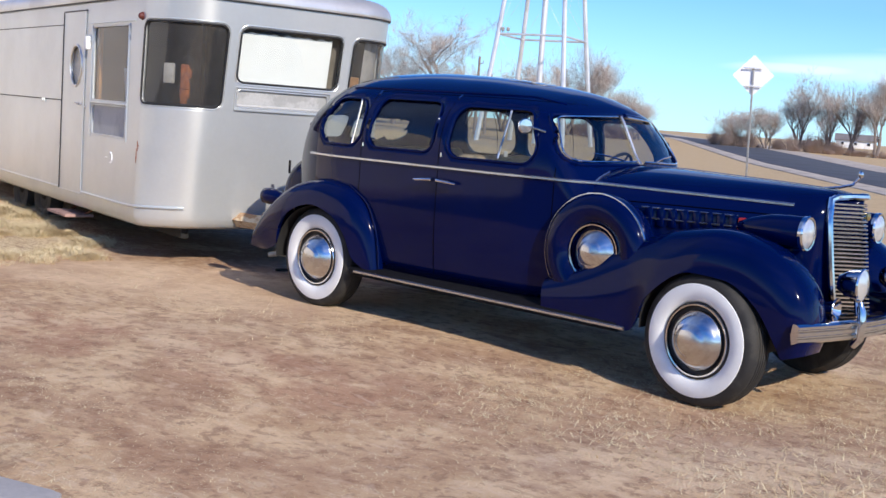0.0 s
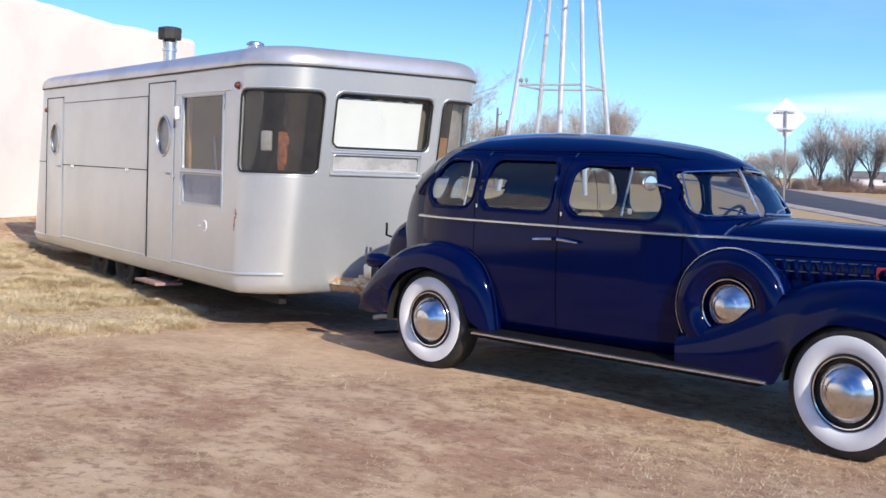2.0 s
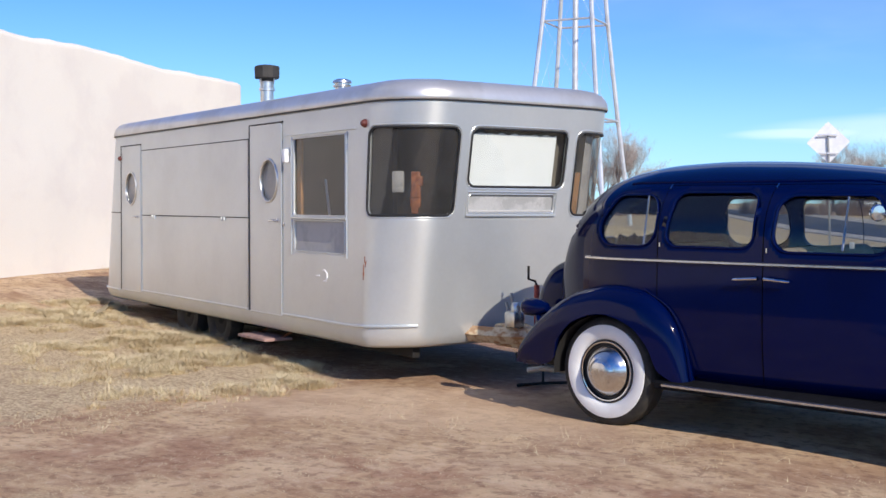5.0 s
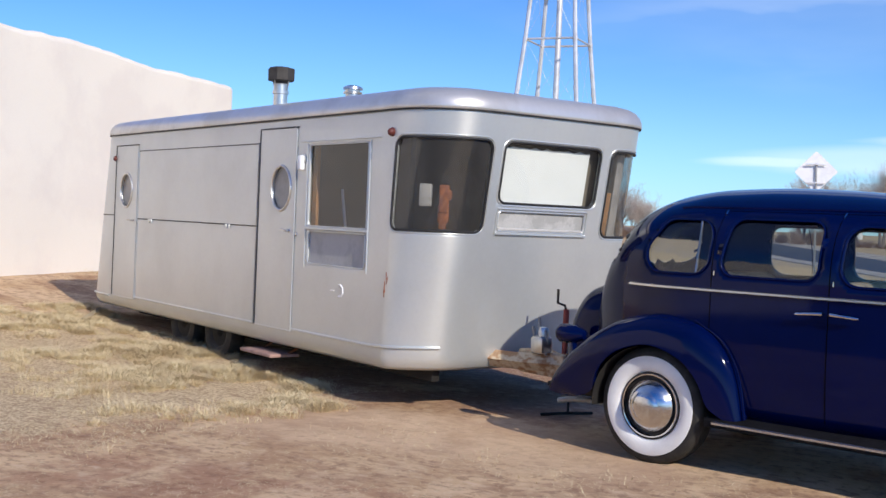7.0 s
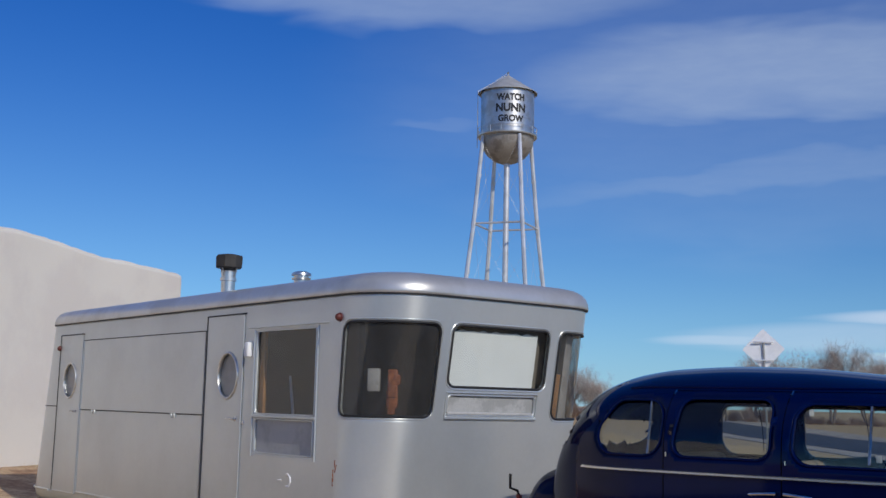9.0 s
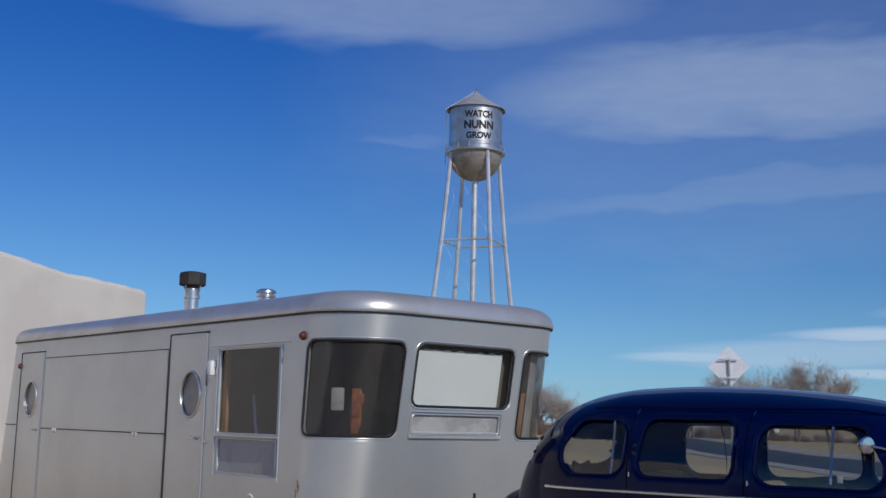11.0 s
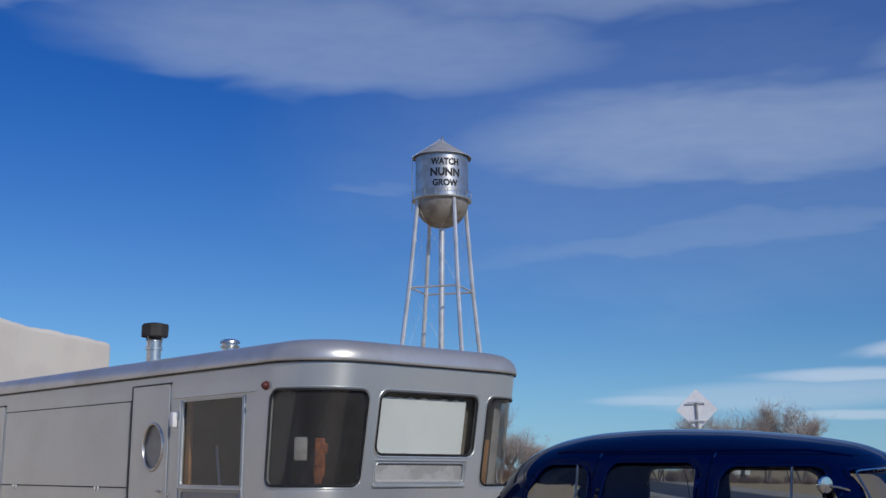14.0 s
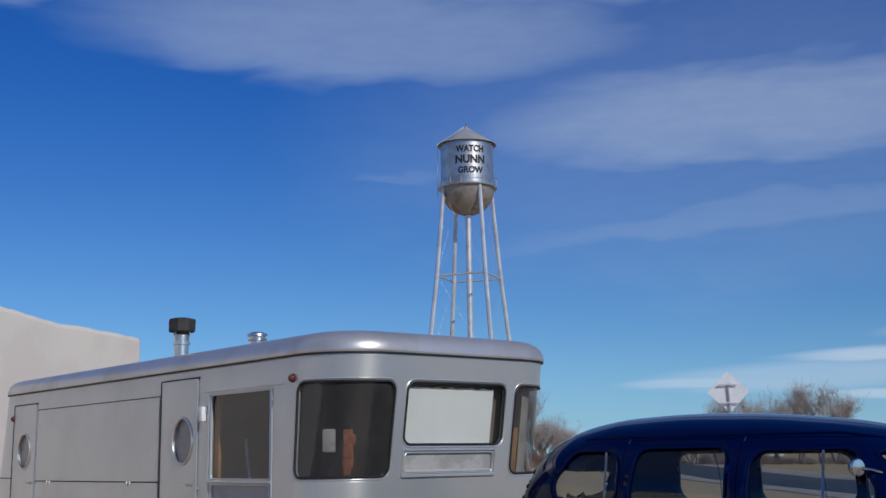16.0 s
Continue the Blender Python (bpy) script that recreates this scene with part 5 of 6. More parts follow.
SIDE_WIN = {
    "quarter": ([(-0.24, 1.265), (0.355, 1.265), (0.355, 1.615), (-0.02, 1.615)], 0.125),
    "rear": ([(0.435, 1.268), (1.085, 1.268), (1.085, 1.628), (0.48, 1.628)], 0.085),
    "front": ([(1.225, 1.25), (2.05, 1.25), (1.835, 1.605), (1.24, 1.605)], 0.105),
}
FAR_WIN = {
    "rear": ([(0.05, 1.235), (0.60, 1.235), (0.59, 1.60), (0.10, 1.60)], 0.12),
    "front": ([(0.70, 1.235), (1.40, 1.235), (1.39, 1.59), (0.72, 1.59)], 0.09),
    "vent": ([(1.47, 1.225), (2.02, 1.225), (1.80, 1.57), (1.48, 1.57)], 0.08),
}
BACKLIGHT = ([(0.03, 1.29), (0.60, 1.30), (0.56, 1.49), (0.03, 1.49)], 0.06)
SCREEN = ([(-0.07, 1.306), (0.785, 1.287), (0.625, 1.575), (-0.07, 1.608)], 0.065)


def grown(poly, r, k):
    """The rounded opening widened by k."""
    return [tuple(p) for p in inset_poly(poly, -k)], r + k


def reveal(poly, r, f, steps):
    """A rolled lip round an opening: steps are (distance out of the outline, height over the skin)."""
    rows = []
    for p in rounded(poly, r, 9):
        w = sdist(p, poly, r)[1]
        rows.append([f(p.x + w.x * k, p.y + w.y * k, out) for k, out in steps])
    rows.append(rows[0])
    bm = loft(rows)
    bmesh.ops.remove_doubles(bm, verts=bm.verts, dist=1e-6)
    return bm


THIN_LIP = [(0.012, -0.002), (0.010, 0.004), (0.005, 0.006), (0.0, 0.003), (-0.003, -0.004), (-0.003, -0.024)]
CUT = {k: grown(p, r, 0.012) for k, (p, r) in SIDE_WIN.items()}
FAR_CUT = {k: grown(p, r, 0.012) for k, (p, r) in FAR_WIN.items()}
SCREEN_CUT = grown(*SCREEN, 0.015)


def body_side(sign):
    """One half of the cabin: from the sill over the belt to the roof's centre, with window openings."""
    bm = bmesh.new()
    cuts = CUT if sign < 0 else FAR_CUT
    xs = lines(-0.78, -0.2, 0.02) + lines(-0.18, 1.88, 0.022) + lines(1.895, 2.36, 0.015)
    low = [0.36, 0.45, 0.6, 0.75, 0.9, 1.05]
    ts = lines(0, 0.84, 0.033)
    y0 = (1 - 0.84 ** 3.2) ** (1 / 1.9)
    ts += [(1 - (y0 * (1 - k / 18)) ** 1.9) ** (1 / 3.2) for k in range(1, 19)]
    grid = []
    for x in xs:
        w, zb, zt = WB(x), zbelt(x), ZT(x)
        col = []
        for q in low:
            z = 0.36 + (zb - 0.36) * (q - 0.36) / (BELT - 0.36)
            col.append([x, half(x, z), z])
        for t in ts:
            col.append([x, w * max(1 - t ** 3.2, 0) ** (1 / 1.9), zb + (zt - zb) * t])
        # glasshouse rows spread evenly enough to carry the window edges
        for p in col:
            if p[1] > 0.4:
                for poly, r in cuts.values():
                    if poly[0][0] - 0.06 < p[0] < poly[1][0] + 0.06 and 1.15 < p[2] < 1.68:
                        d, wv = sdist(Vector((p[0], p[2])), poly, r)
                        if abs(d) < 0.019:
                            p[0], p[2] = p[0] - wv.x * d, p[2] - wv.y * d
                            p[1] = half(p[0], p[2])
            if p[0] < -0.2 and p[2] > 1.22:
                d, wv = sdist(Vector((p[1], p[2])), *BACKLIGHT)
                if abs(d) < 0.016:
                    p[1], p[2] = max(p[1] - wv.x * d, 0.0), p[2] - wv.y * d
            if p[0] > 1.97 and p[2] > 1.22:
                d, wv = sdist(Vector((p[1], p[2])), *SCREEN_CUT)
                if abs(d) < 0.016:
                    y, z = p[1] - wv.x * d, p[2] - wv.y * d
                    p[1], p[2] = max(y, 0.0), z
                    p[0] = screen_pt(p[1], p[2], 1).x
        grid.append([(p, bm.verts.new((p[0], sign * p[1], p[2]))) for p in col])
    for a, b in zip(grid, grid[1:]):
        for i in range(len(a) - 1):
            q = (a[i], a[i + 1], b[i + 1], b[i])
            cx, cy, cz = (sum(k[0][j] for k in q) / 4 for j in range(3))
            hole = False
            if cy > 0.4:
                for poly, r in cuts.values():
                    if sdist(Vector((cx, cz)), poly, r)[0] < -1e-4:
                        hole = True
            if cx > 1.975 and cz > 1.25 and sdist(Vector((cy, cz)), *SCREEN_CUT)[0] < -1e-4:
                hole = True
            if cx < -0.2 and cz > 1.2 and sdist(Vector((cy, cz)), *BACKLIGHT)[0] < -1e-4:
                hole = True
            if not hole:
                try:
                    bm.faces.new([k[1] for k in q])
                except ValueError:
                    pass
    return bm


def merge(a, b):
    me = bpy.data.meshes.new("t")
    b.to_mesh(me)
    b.free()
    a.from_mesh(me)
    bpy.data.meshes.remove(me)
    return a


def side_pt(x, z, sign, out=0.0):
    return Vector((x, sign * (half(x, z) + out), z))


def screen_pt(y, z, sign, out=0.0):
    """The windscreen surface: x where the body's section passes through y, z."""
    lo, hi = 1.88, 2.36
    for _ in range(26):
        m = (lo + hi) / 2
        if ZT(m) > z and half(m, z) > abs(y):
            lo = m
        else:
            hi = m
    return Vector((lo + out, sign * abs(y), z + out * 0.5))


def tail_pt(y, z, sign, out=0.0):
    """The back of the body at y, z."""
    lo, hi = -0.78, 0.2
    for _ in range(26):
        m = (lo + hi) / 2
        if ZT(m) > z and half(m, z) > abs(y):
            hi = m
        else:
            lo = m
    return Vector((hi + out, sign * abs(y), z))


def fender(crest, edge, yc, yo, yi, inner_drop, sign, n_out=12, n_in=8, p=0.62, q=0.75):
    """A wing: crest and outer edge are (x, z) lines of equal length; the section bends from the inner side over the crest to the edge."""
    cx, cz = curve([(i, c[0]) for i, c in enumerate(crest)]), curve([(i, c[1]) for i, c in enumerate(crest)])
    ex, ez = curve([(i, c[0]) for i, c in enumerate(edge)]), curve([(i, c[1]) for i, c in enumerate(edge)])
    yof = curve([(i, v) for i, v in enumerate(yo)])
    yif = curve([(i, v) for i, v in enumerate(yi)])
    dropf = curve([(i, v) for i, v in enumerate(inner_drop)])
    rows = []
    m = (len(crest) - 1) * 7
    for k in range(m + 1):
        s = k / 7
        C, E = Vector((cx(s), cz(s))), Vector((ex(s), ez(s)))
        row = []
        for j in range(n_in, 0, -1):
            a = j / n_in * math.pi / 2
            f = 1 - dropf(s) * (1 - math.cos(a) ** 0.8)
            P = E + (C - E) * f
            row.append((P.x, sign * (yc + (yif(s) - yc) * math.sin(a) ** 0.9), P.y))
        for j in range(n_out + 1):
            a = j / n_out * math.pi / 2
            P = E + (C - E) * max(math.cos(a), 0) ** p
            row.append((P.x, sign * (yc + (yof(s) - yc) * math.sin(a) ** q), P.y))
        # rolled lip at the edge
        last = row[-1]
        row.append((last[0], last[1] - sign * 0.012, last[2] + 0.004))
        row.append((last[0], last[1] - sign * 0.03, last[2] + 0.012))
        rows.append(row)
    return loft(rows)


def wheel(parent, x, y, z, sign, steer=0.0, size=1.0):
    """Tyre with a wide white wall, dark rim, domed chrome cap. The outer face looks along sign * y."""
    m = Matrix.Translation((x, y, z)) @ Matrix.Rotation(radians(steer), 4, "Z") @ Matrix.Rotation(radians(90 * (1 if sign < 0 else -1)), 4, "X") @ Matrix.Scale(size, 4)
    R = 0.384
    W = 0.372
    tread = [(W - 0.050, 0.006), (W - 0.040, 0.004), (R - 0.030, 0.0), (R - 0.012, -0.014), (R - 0.002, -0.035)]
    for k in range(5):
        h = -0.045 - 0.022 * k
        tread += [(R, h), (R, h - 0.016), (R - 0.007, h - 0.017), (R - 0.007, h - 0.021)]
    tread += [(R - 0.004, -0.165), (R - 0.03, -0.195), (0.24, -0.20), (0.23, -0.15), (0.1, -0.14)]
    tyre = part("tyre", lathe(tread, 64, m), M_RUBBER, parent, angle=30)
    part("whitewall", lathe([(W - 0.043, 0.001), (W - 0.048, 0.008), (0.30, 0.014), (0.265, 0.012), (0.235, 0.003), (0.222, -0.012), (0.218, -0.03)], 64, m), M_WHITE, tyre, "broad white sidewall")
    rim = part("rim", lathe([(0.222, -0.02), (0.220, -0.004), (0.212, -0.002), (0.205, -0.016), (0.195, -0.03), (0.180, -0.034), (0.165, -0.03), (0.10, -0.03)], 56, m), M_TRIM, parent, "black painted rim")
    part("trim_ring", lathe([(0.213, -0.006), (0.208, 0.003), (0.200, 0.001), (0.197, -0.012)], 56, m), M_CHROME, rim)
    cap = [(0.172, -0.03), (0.174, -0.012), (0.168, -0.002), (0.158, 0.006), (0.148, 0.022), (0.128, 0.040), (0.104, 0.053), (0.092, 0.057), (0.088, 0.063), (0.062, 0.073), (0.03, 0.078), (0.0, 0.079)]
    part("hubcap", lathe(cap, 48, m), M_CAP, parent, "domed chrome hubcap")
    return tyre


def sedan():
    root = thing("sedan", pose(0, CY, 0), "dark navy blue vintage four-door sedan with whitewall tyres", "car")
    bm = body_side(-1)
    merge(bm, body_side(1))
    bmesh.ops.remove_doubles(bm, verts=bm.verts, dist=0.0006)
    bmesh.ops.recalc_face_normals(bm, faces=bm.faces)
    body = part("body", bm, M_PAINT, root, angle=55)
    sol = body.modifiers.new("skin", "SOLIDIFY")
    sol.thickness, sol.offset = 0.028, -1
    for sgn in (-1, 1):
        for key, (poly, r) in (SIDE_WIN if sgn < 0 else FAR_WIN).items():
            out = rounded(poly, r, 7)
            w = part("side_window", patch(out, lambda u, v: side_pt(u, v, sgn, -0.020)), M_GLASS, root)
            w.visible_shadow = False
            part("window_reveal", reveal(poly, r, lambda u, v, o: side_pt(u, v, sgn, o), THIN_LIP), M_PAINT, w, angle=60)
        for (xa, za), (xb, zb_) in (((1.675, 1.265), (1.655, 1.605)), ((0.265, 1.27), (0.24, 1.61))) if sgn < 0 else ():
            part("vent_divider", tube([side_pt(xa, za, sgn, -0.01), side_pt(xb, zb_, sgn, -0.01)], 0.009, 6), M_MOULD, root, "bright window divider")
        out = [Vector((max(p.x, 0.006), p.y)) for p in rounded(SCREEN[0], SCREEN[1], 6)]
        w = part("windscreen", patch(out, lambda u, v: screen_pt(u, v, sgn, -0.012)), M_GLASS, root)
        w.visible_shadow = False
        for name, grow_, off, r, material, note in (("windscreen_frame", 0.003, 0.012, 0.0065, M_CHROME, "chrome windscreen surround"), ("windscreen_reveal", 0.019, -0.001, 0.016, M_PAINT, "")):
            rim = rounded(*grown(*SCREEN, grow_), 9)
            first = next(i for i in range(len(rim)) if rim[i - 1].x <= 0.012 < rim[i].x)
            ring = [screen_pt(p.x, p.y, sgn, off) for p in rim[first:] + rim[:first] if p.x > 0.012]
            for _ in range(8):
                ring = [ring[0]] + [(ring[k - 1] + ring[k] * 2 + ring[k + 1]) / 4 for k in range(1, len(ring) - 1)] + [ring[-1]]
            part(name, tube(ring, r, 8), material, w, note)
        # belt moulding over body and hood
        pts = [side_pt(x, BELT + 0.005, sgn, 0.004) for x in lines(-0.28, 2.14, 0.06)]
        for x in lines(2.18, 3.58, 0.06):
            z = 1.163 - 0.018 * (x - 2.2)
            w_ = hood_half(x, z) if x > 2.36 else max(hood_half(x, z), half(x, z))
            pts.append(Vector((x, sgn * (w_ + 0.004), z)))
        part("belt_moulding", tube(pts, 0.0125, 6), M_MOULD, root, "silver belt moulding")
        # doors: seams, hinges, handles
        for x0, z0, z1 in ((0.385, 0.40, 1.685), (1.165, 0.40, 1.685), (2.135, 0.42, 1.24)):
            part("door_seam", tube([side_pt(x0, z, sgn, 0.0005) for z in lines(z0, z1, 0.06)], 0.0028, 4), M_BLACK, root)
        part("door_seam", tube([side_pt(x, 1.682 - 0.03 * max(0, x - 1.6), sgn, 0.0005) for x in lines(0.385, 2.02, 0.06)], 0.0025, 4), M_BLACK, root)
        part("drip_rail", tube([side_pt(x, 1.705 - 0.10 * max(0, -x + 0.1) - 0.16 * max(0, x - 1.72), sgn, 0.006) for x in lines(0.02, 1.95, 0.06)], 0.007, 5), M_PAINT, root)
        for x0, dx in ((1.135, -1), (1.195, 1)):
            hp = side_pt(x0, 1.075, sgn, 0.0)
            o = Vector((0, sgn, 0))
            part("door_handle", tube([hp, hp + o * 0.035, hp + o * 0.042 + Vector((0.05 * dx, 0, -0.003)), hp + o * 0.036 + Vector((0.14 * dx, 0, -0.01)), hp + o * 0.03 + Vector((0.165 * dx, 0, -0.012))],
                                     [0.014, 0.013, 0.011, 0.010, 0.006], 8), M_CHROME, root, "chrome door handle")
        for x0, z0 in ((0.39, 1.672), (1.17, 1.672), (0.405, 1.275), (1.19, 1.255)):
            part("hinge", tube([side_pt(x0, z0 - 0.014, sgn, 0.004), side_pt(x0, z0 + 0.014, sgn, 0.004)], 0.006, 6), M_CHROME, root)
        part("hood_peg", tube([(2.335, sgn * (max(hood_half(2.335, z), half(2.335, z)) + 0.012), z) for z in (1.168, 1.20, 1.235)], [0.010, 0.009, 0.006], 6), M_MOULD, root)
        # running board with a bright edge
        rb = [[(x, sgn * y, z) for y, z in ((0.70, 0.375), (0.80, 0.365), (0.905, 0.352), (0.920, 0.340), (0.920, 0.300), (0.90, 0.292), (0.70, 0.29))] for x in lines(0.42, 2.78, 0.1)]
        for row in rb:
            x = row[0][0]
            for k, p in enumerate(row):
                row[k] = (p[0], p[1], p[2] - 0.03 * (x - 0.42) / 2.5)
        board = part("running_board", loft(rb), M_BOARD, root, "black ribbed running board")
        part("board_edge", tube([(x, sgn * 0.923, 0.326 - 0.03 * (x - 0.42) / 2.5) for x in lines(0.48, 2.84, 0.12)], 0.013, 6), M_MOULD, board, "dull silver edge strip")
        for k in range(6):
            part("rib", tube([(x, sgn * (0.735 + 0.028 * k), 0.376 - 0.0022 * k - 0.012 * k * 0.2 - 0.03 * (x - 0.42) / 2.5) for x in lines(0.62, 2.3, 0.4)], 0.005, 4), M_BOARD, board)
        # front wing
        crest = [(2.16, 0.525), (2.42, 0.63), (2.77, 0.82), (3.12, 0.95), (3.40, 0.985), (3.66, 0.935), (3.87, 0.80), (3.985, 0.62), (4.01, 0.44), (3.98, 0.33)]
        edge = [(2.18, 0.335), (2.45, 0.315), (2.86, 0.288), (2.99, 0.52), (3.27, 0.715), (3.50, 0.70), (3.70, 0.575), (3.80, 0.43), (3.84, 0.34), (3.86, 0.29)]
        yo = [0.89, 0.90, 0.915, 0.955, 0.97, 0.965, 0.955, 0.94, 0.91, 0.89]
        yi = [0.80, 0.74, 0.64, 0.52, 0.46, 0.44, 0.44, 0.46, 0.50, 0.52]
        dr = [0.3, 0.35, 0.4, 0.5, 0.9, 1.1, 1.1, 1.0, 0.9, 0.8]
        wf = part("front_wing", fender(crest, edge, 0.74, yo, yi, dr, sgn), M_PAINT, root, angle=70)
        wx = curve([(0, 0.672), (1, 0.625), (2, 0.505), (3, 0.29)])
        wz = curve([(0, 0.37), (1, 0.60), (2, 0.83), (3, 0.965)])
        # rear wing
        crest = [(0.66, 0.36), (0.60, 0.62), (0.48, 0.83), (0.28, 0.955), (0.04, 0.985), (-0.22, 0.935), (-0.47, 0.81), (-0.68, 0.64), (-0.82, 0.46), (-0.86, 0.36)]
        edge = [(0.56, 0.34), (0.44, 0.42), (0.38, 0.56), (0.23, 0.715), (0.0, 0.78), (-0.23, 0.715), (-0.385, 0.56), (-0.44, 0.42), (-0.58, 0.36), (-0.66, 0.34)]
        yo = [0.90, 0.925, 0.945, 0.955, 0.958, 0.953, 0.935, 0.90, 0.86, 0.82]
        yi = [0.80, 0.76, 0.74, 0.74, 0.74, 0.72, 0.66, 0.56, 0.50, 0.48]
        dr = [0.5, 0.5, 0.6, 0.7, 0.8, 0.8, 0.8, 0.7, 0.6, 0.6]
        part("rear_wing", fender(crest, edge, 0.80, yo, yi, dr, sgn, p=0.60, q=0.82), M_PAINT, root, angle=70)
        part("wing_welt", tube([(wx(k / 6), sgn * (0.86 - 0.001 * k), wz(k / 6)) for k in range(19)], 0.006, 6), M_PAINT, root)
        # dark inner arches
        for x0, w0 in ((0.0, 0.43), (3.36, 0.43)):
            arc = [[(x0 + w0 * math.cos(a), sgn * y, 0.36 + w0 * 0.95 * math.sin(a)) for a in lines(-0.1, math.pi + 0.1, 0.2)] for y in (0.90, 0.45)]
            part("inner_arch", loft(arc), M_DARK, root)
        # spare wheel in the front wing, under a painted cover
        sp = Matrix.Translation((2.51, sgn * 0.80, 0.728)) @ Matrix.Rotation(radians(-5), 4, "Y") @ Matrix.Rotation(radians(90 * (1 if sgn < 0 else -1)), 4, "X")
        cov = part("spare_cover", lathe([(0.372, -0.13), (0.382, -0.10), (0.382, 0.0), (0.373, 0.035), (0.345, 0.062), (0.29, 0.075), (0.24, 0.068), (0.205, 0.045), (0.183, 0.02), (0.178, -0.02), (0.10, -0.03)], 72, sp), M_PAINT, root, "painted spare-wheel cover", angle=50)
        part("cover_trim", lathe([(0.381, 0.006), (0.387, 0.012), (0.384, 0.022), (0.377, 0.022)], 72, sp), M_CHROME, cov)
        part("cover_trim", lathe([(0.186, 0.028), (0.182, 0.036), (0.174, 0.034), (0.172, 0.02)], 60, sp), M_CHROME, cov)
        cap = [(0.150, -0.01), (0.150, 0.012), (0.141, 0.022), (0.12, 0.035), (0.094, 0.058), (0.084, 0.061), (0.080, 0.066), (0.055, 0.078), (0.0, 0.084)]
        part("hubcap", lathe(cap, 44, sp), M_CAP, cov, "domed chrome hubcap")
        # headlamps on the catwalk
        hm = Matrix.Translation((3.785, sgn * 0.57, 0.995)) @ Matrix.Rotation(radians(90), 4, "Y")
        pod = part("headlamp", lathe([(0.0, -0.43), (0.03, -0.41), (0.065, -0.33), (0.095, -0.2), (0.100, -0.08), (0.100, 0.0), (0.098, 0.02)], 32, hm), M_PAINT, root, "bullet-shaped headlamp")
        part("lens_ring", lathe([(0.103, 0.0), (0.105, 0.02), (0.098, 0.03), (0.088, 0.028)], 32, hm), M_CHROME, pod)
        part("lens", lathe([(0.091, 0.022), (0.07, 0.036), (0.04, 0.046), (0.0, 0.048)], 28, hm), M_LENS, pod, "fluted clear lens")
        part("lamp_bracket", box((0.30, 0.30, 0.12), (3.58, sgn * 0.45, 0.93), 0.05, 3), M_PAINT, pod)
        # tail lamp on the rear wing
        tm = Matrix.Translation((-0.80, sgn * 0.66, 0.765)) @ Matrix.Rotation(radians(-90), 4, "Y")
        tl = part("tail_lamp", lathe([(0.0, -0.15), (0.035, -0.14), (0.062, -0.07), (0.070, 0.0), (0.066, 0.06), (0.05, 0.08)], 22, tm), M_PAINT, root, "dark blue bullet tail lamp")
        part("tail_lens", lathe([(0.051, 0.078), (0.03, 0.09), (0.0, 0.094)], 18, tm), M_RED, tl, "red tail lens")
        part("tail_stalk", tube([(-0.76, sgn * 0.66, 0.73), (-0.72, sgn * 0.68, 0.62)], [0.02, 0.03], 8), M_PAINT, tl)
        # hood sides with louvres
        for k in range(8):
            p0 = hood_pt(2.755 + 0.072 * k, 0.985, sgn, 0.004)
            part("louvre", box((0.056, 0.034, 0.125), p0, 0.012, 2), M_PAINT, root)
        for z in (1.042, 0.975):
            part("louvre_strip", tube([hood_pt(x, z, sgn, 0.018) for x in lines(2.71, 3.29, 0.07)], 0.0055, 5), M_MOULD, root)
        part("hood_badge", box((0.07, 0.03, 0.115), hood_pt(3.33, 0.975, sgn, 0.020), 0.004), M_BADGE, root, "small red badge")
        part("hood_seam", tube([hood_pt(x, 1.068, sgn, 0.0005) for x in lines(2.30, 3.7, 0.08)], 0.004, 4), M_BLACK, root)
        # wipers
        part("wiper", tube([screen_pt(0.22, 1.30, sgn, 0.02), screen_pt(0.36, 1.325, sgn, 0.02), screen_pt(0.52, 1.34, sgn, 0.02)], 0.006, 5), M_CHROME, root)
    part("hood", hood_mesh(), M_PAINT, root, angle=60)
    for sgn in (-1, 1):
        out = rounded(BACKLIGHT[0], BACKLIGHT[1], 6)
        w = part("rear_window", patch(out, lambda u, v: tail_pt(u, v, sgn, 0.015)), M_GLASS, root)
        w.visible_shadow = False
    part("hood_moulding", tube([(x, 0, hood_top(x) + 0.002) for x in lines(2.30, 3.82, 0.08)], 0.007, 6), M_MOULD, root)
    part("windscreen_divider", tube([screen_pt(0.0, z, 1, 0.0) for z in lines(1.29, 1.61, 0.04)], 0.013, 6), M_MOULD, root, "bright windscreen divider")
    # wheels
    for x, y, s in ((0.0, -0.872, -1), (0.0, 0.872, 1)):
        wh = part("wheel", lathe([(0.1, 0), (0.1, 0.06)], 16, Matrix.Translation((x, y - s * 0.12, 0.37)) @ Matrix.Rotation(radians(90), 4, "X")), M_DARK, root)
        wheel(wh, x, y, 0.368, s, -3.0 if s < 0 else 0.0, 1.015)
    for x, y, s in ((3.352, -0.955, -1), (3.345, 0.90, 1)):
        wh = part("wheel", lathe([(0.1, 0), (0.1, 0.06)], 16, Matrix.Translation((x, y - s * 0.12, 0.34)) @ Matrix.Rotation(radians(90), 4, "X")), M_DARK, root)
        wheel(wh, x, y, 0.318, s, -8.0, 1.04)
    part("axle", tube([(0, -0.7, 0.36), (0, 0.7, 0.36)], 0.06, 8), M_DARK, root)
    part("axle", tube([(3.345, -0.7, 0.34), (3.345, 0.7, 0.34)], 0.05, 8), M_DARK, root)
    part("chassis", box((4.5, 1.0, 0.14), (1.45, 0, 0.37), 0.02), M_DARK, root)
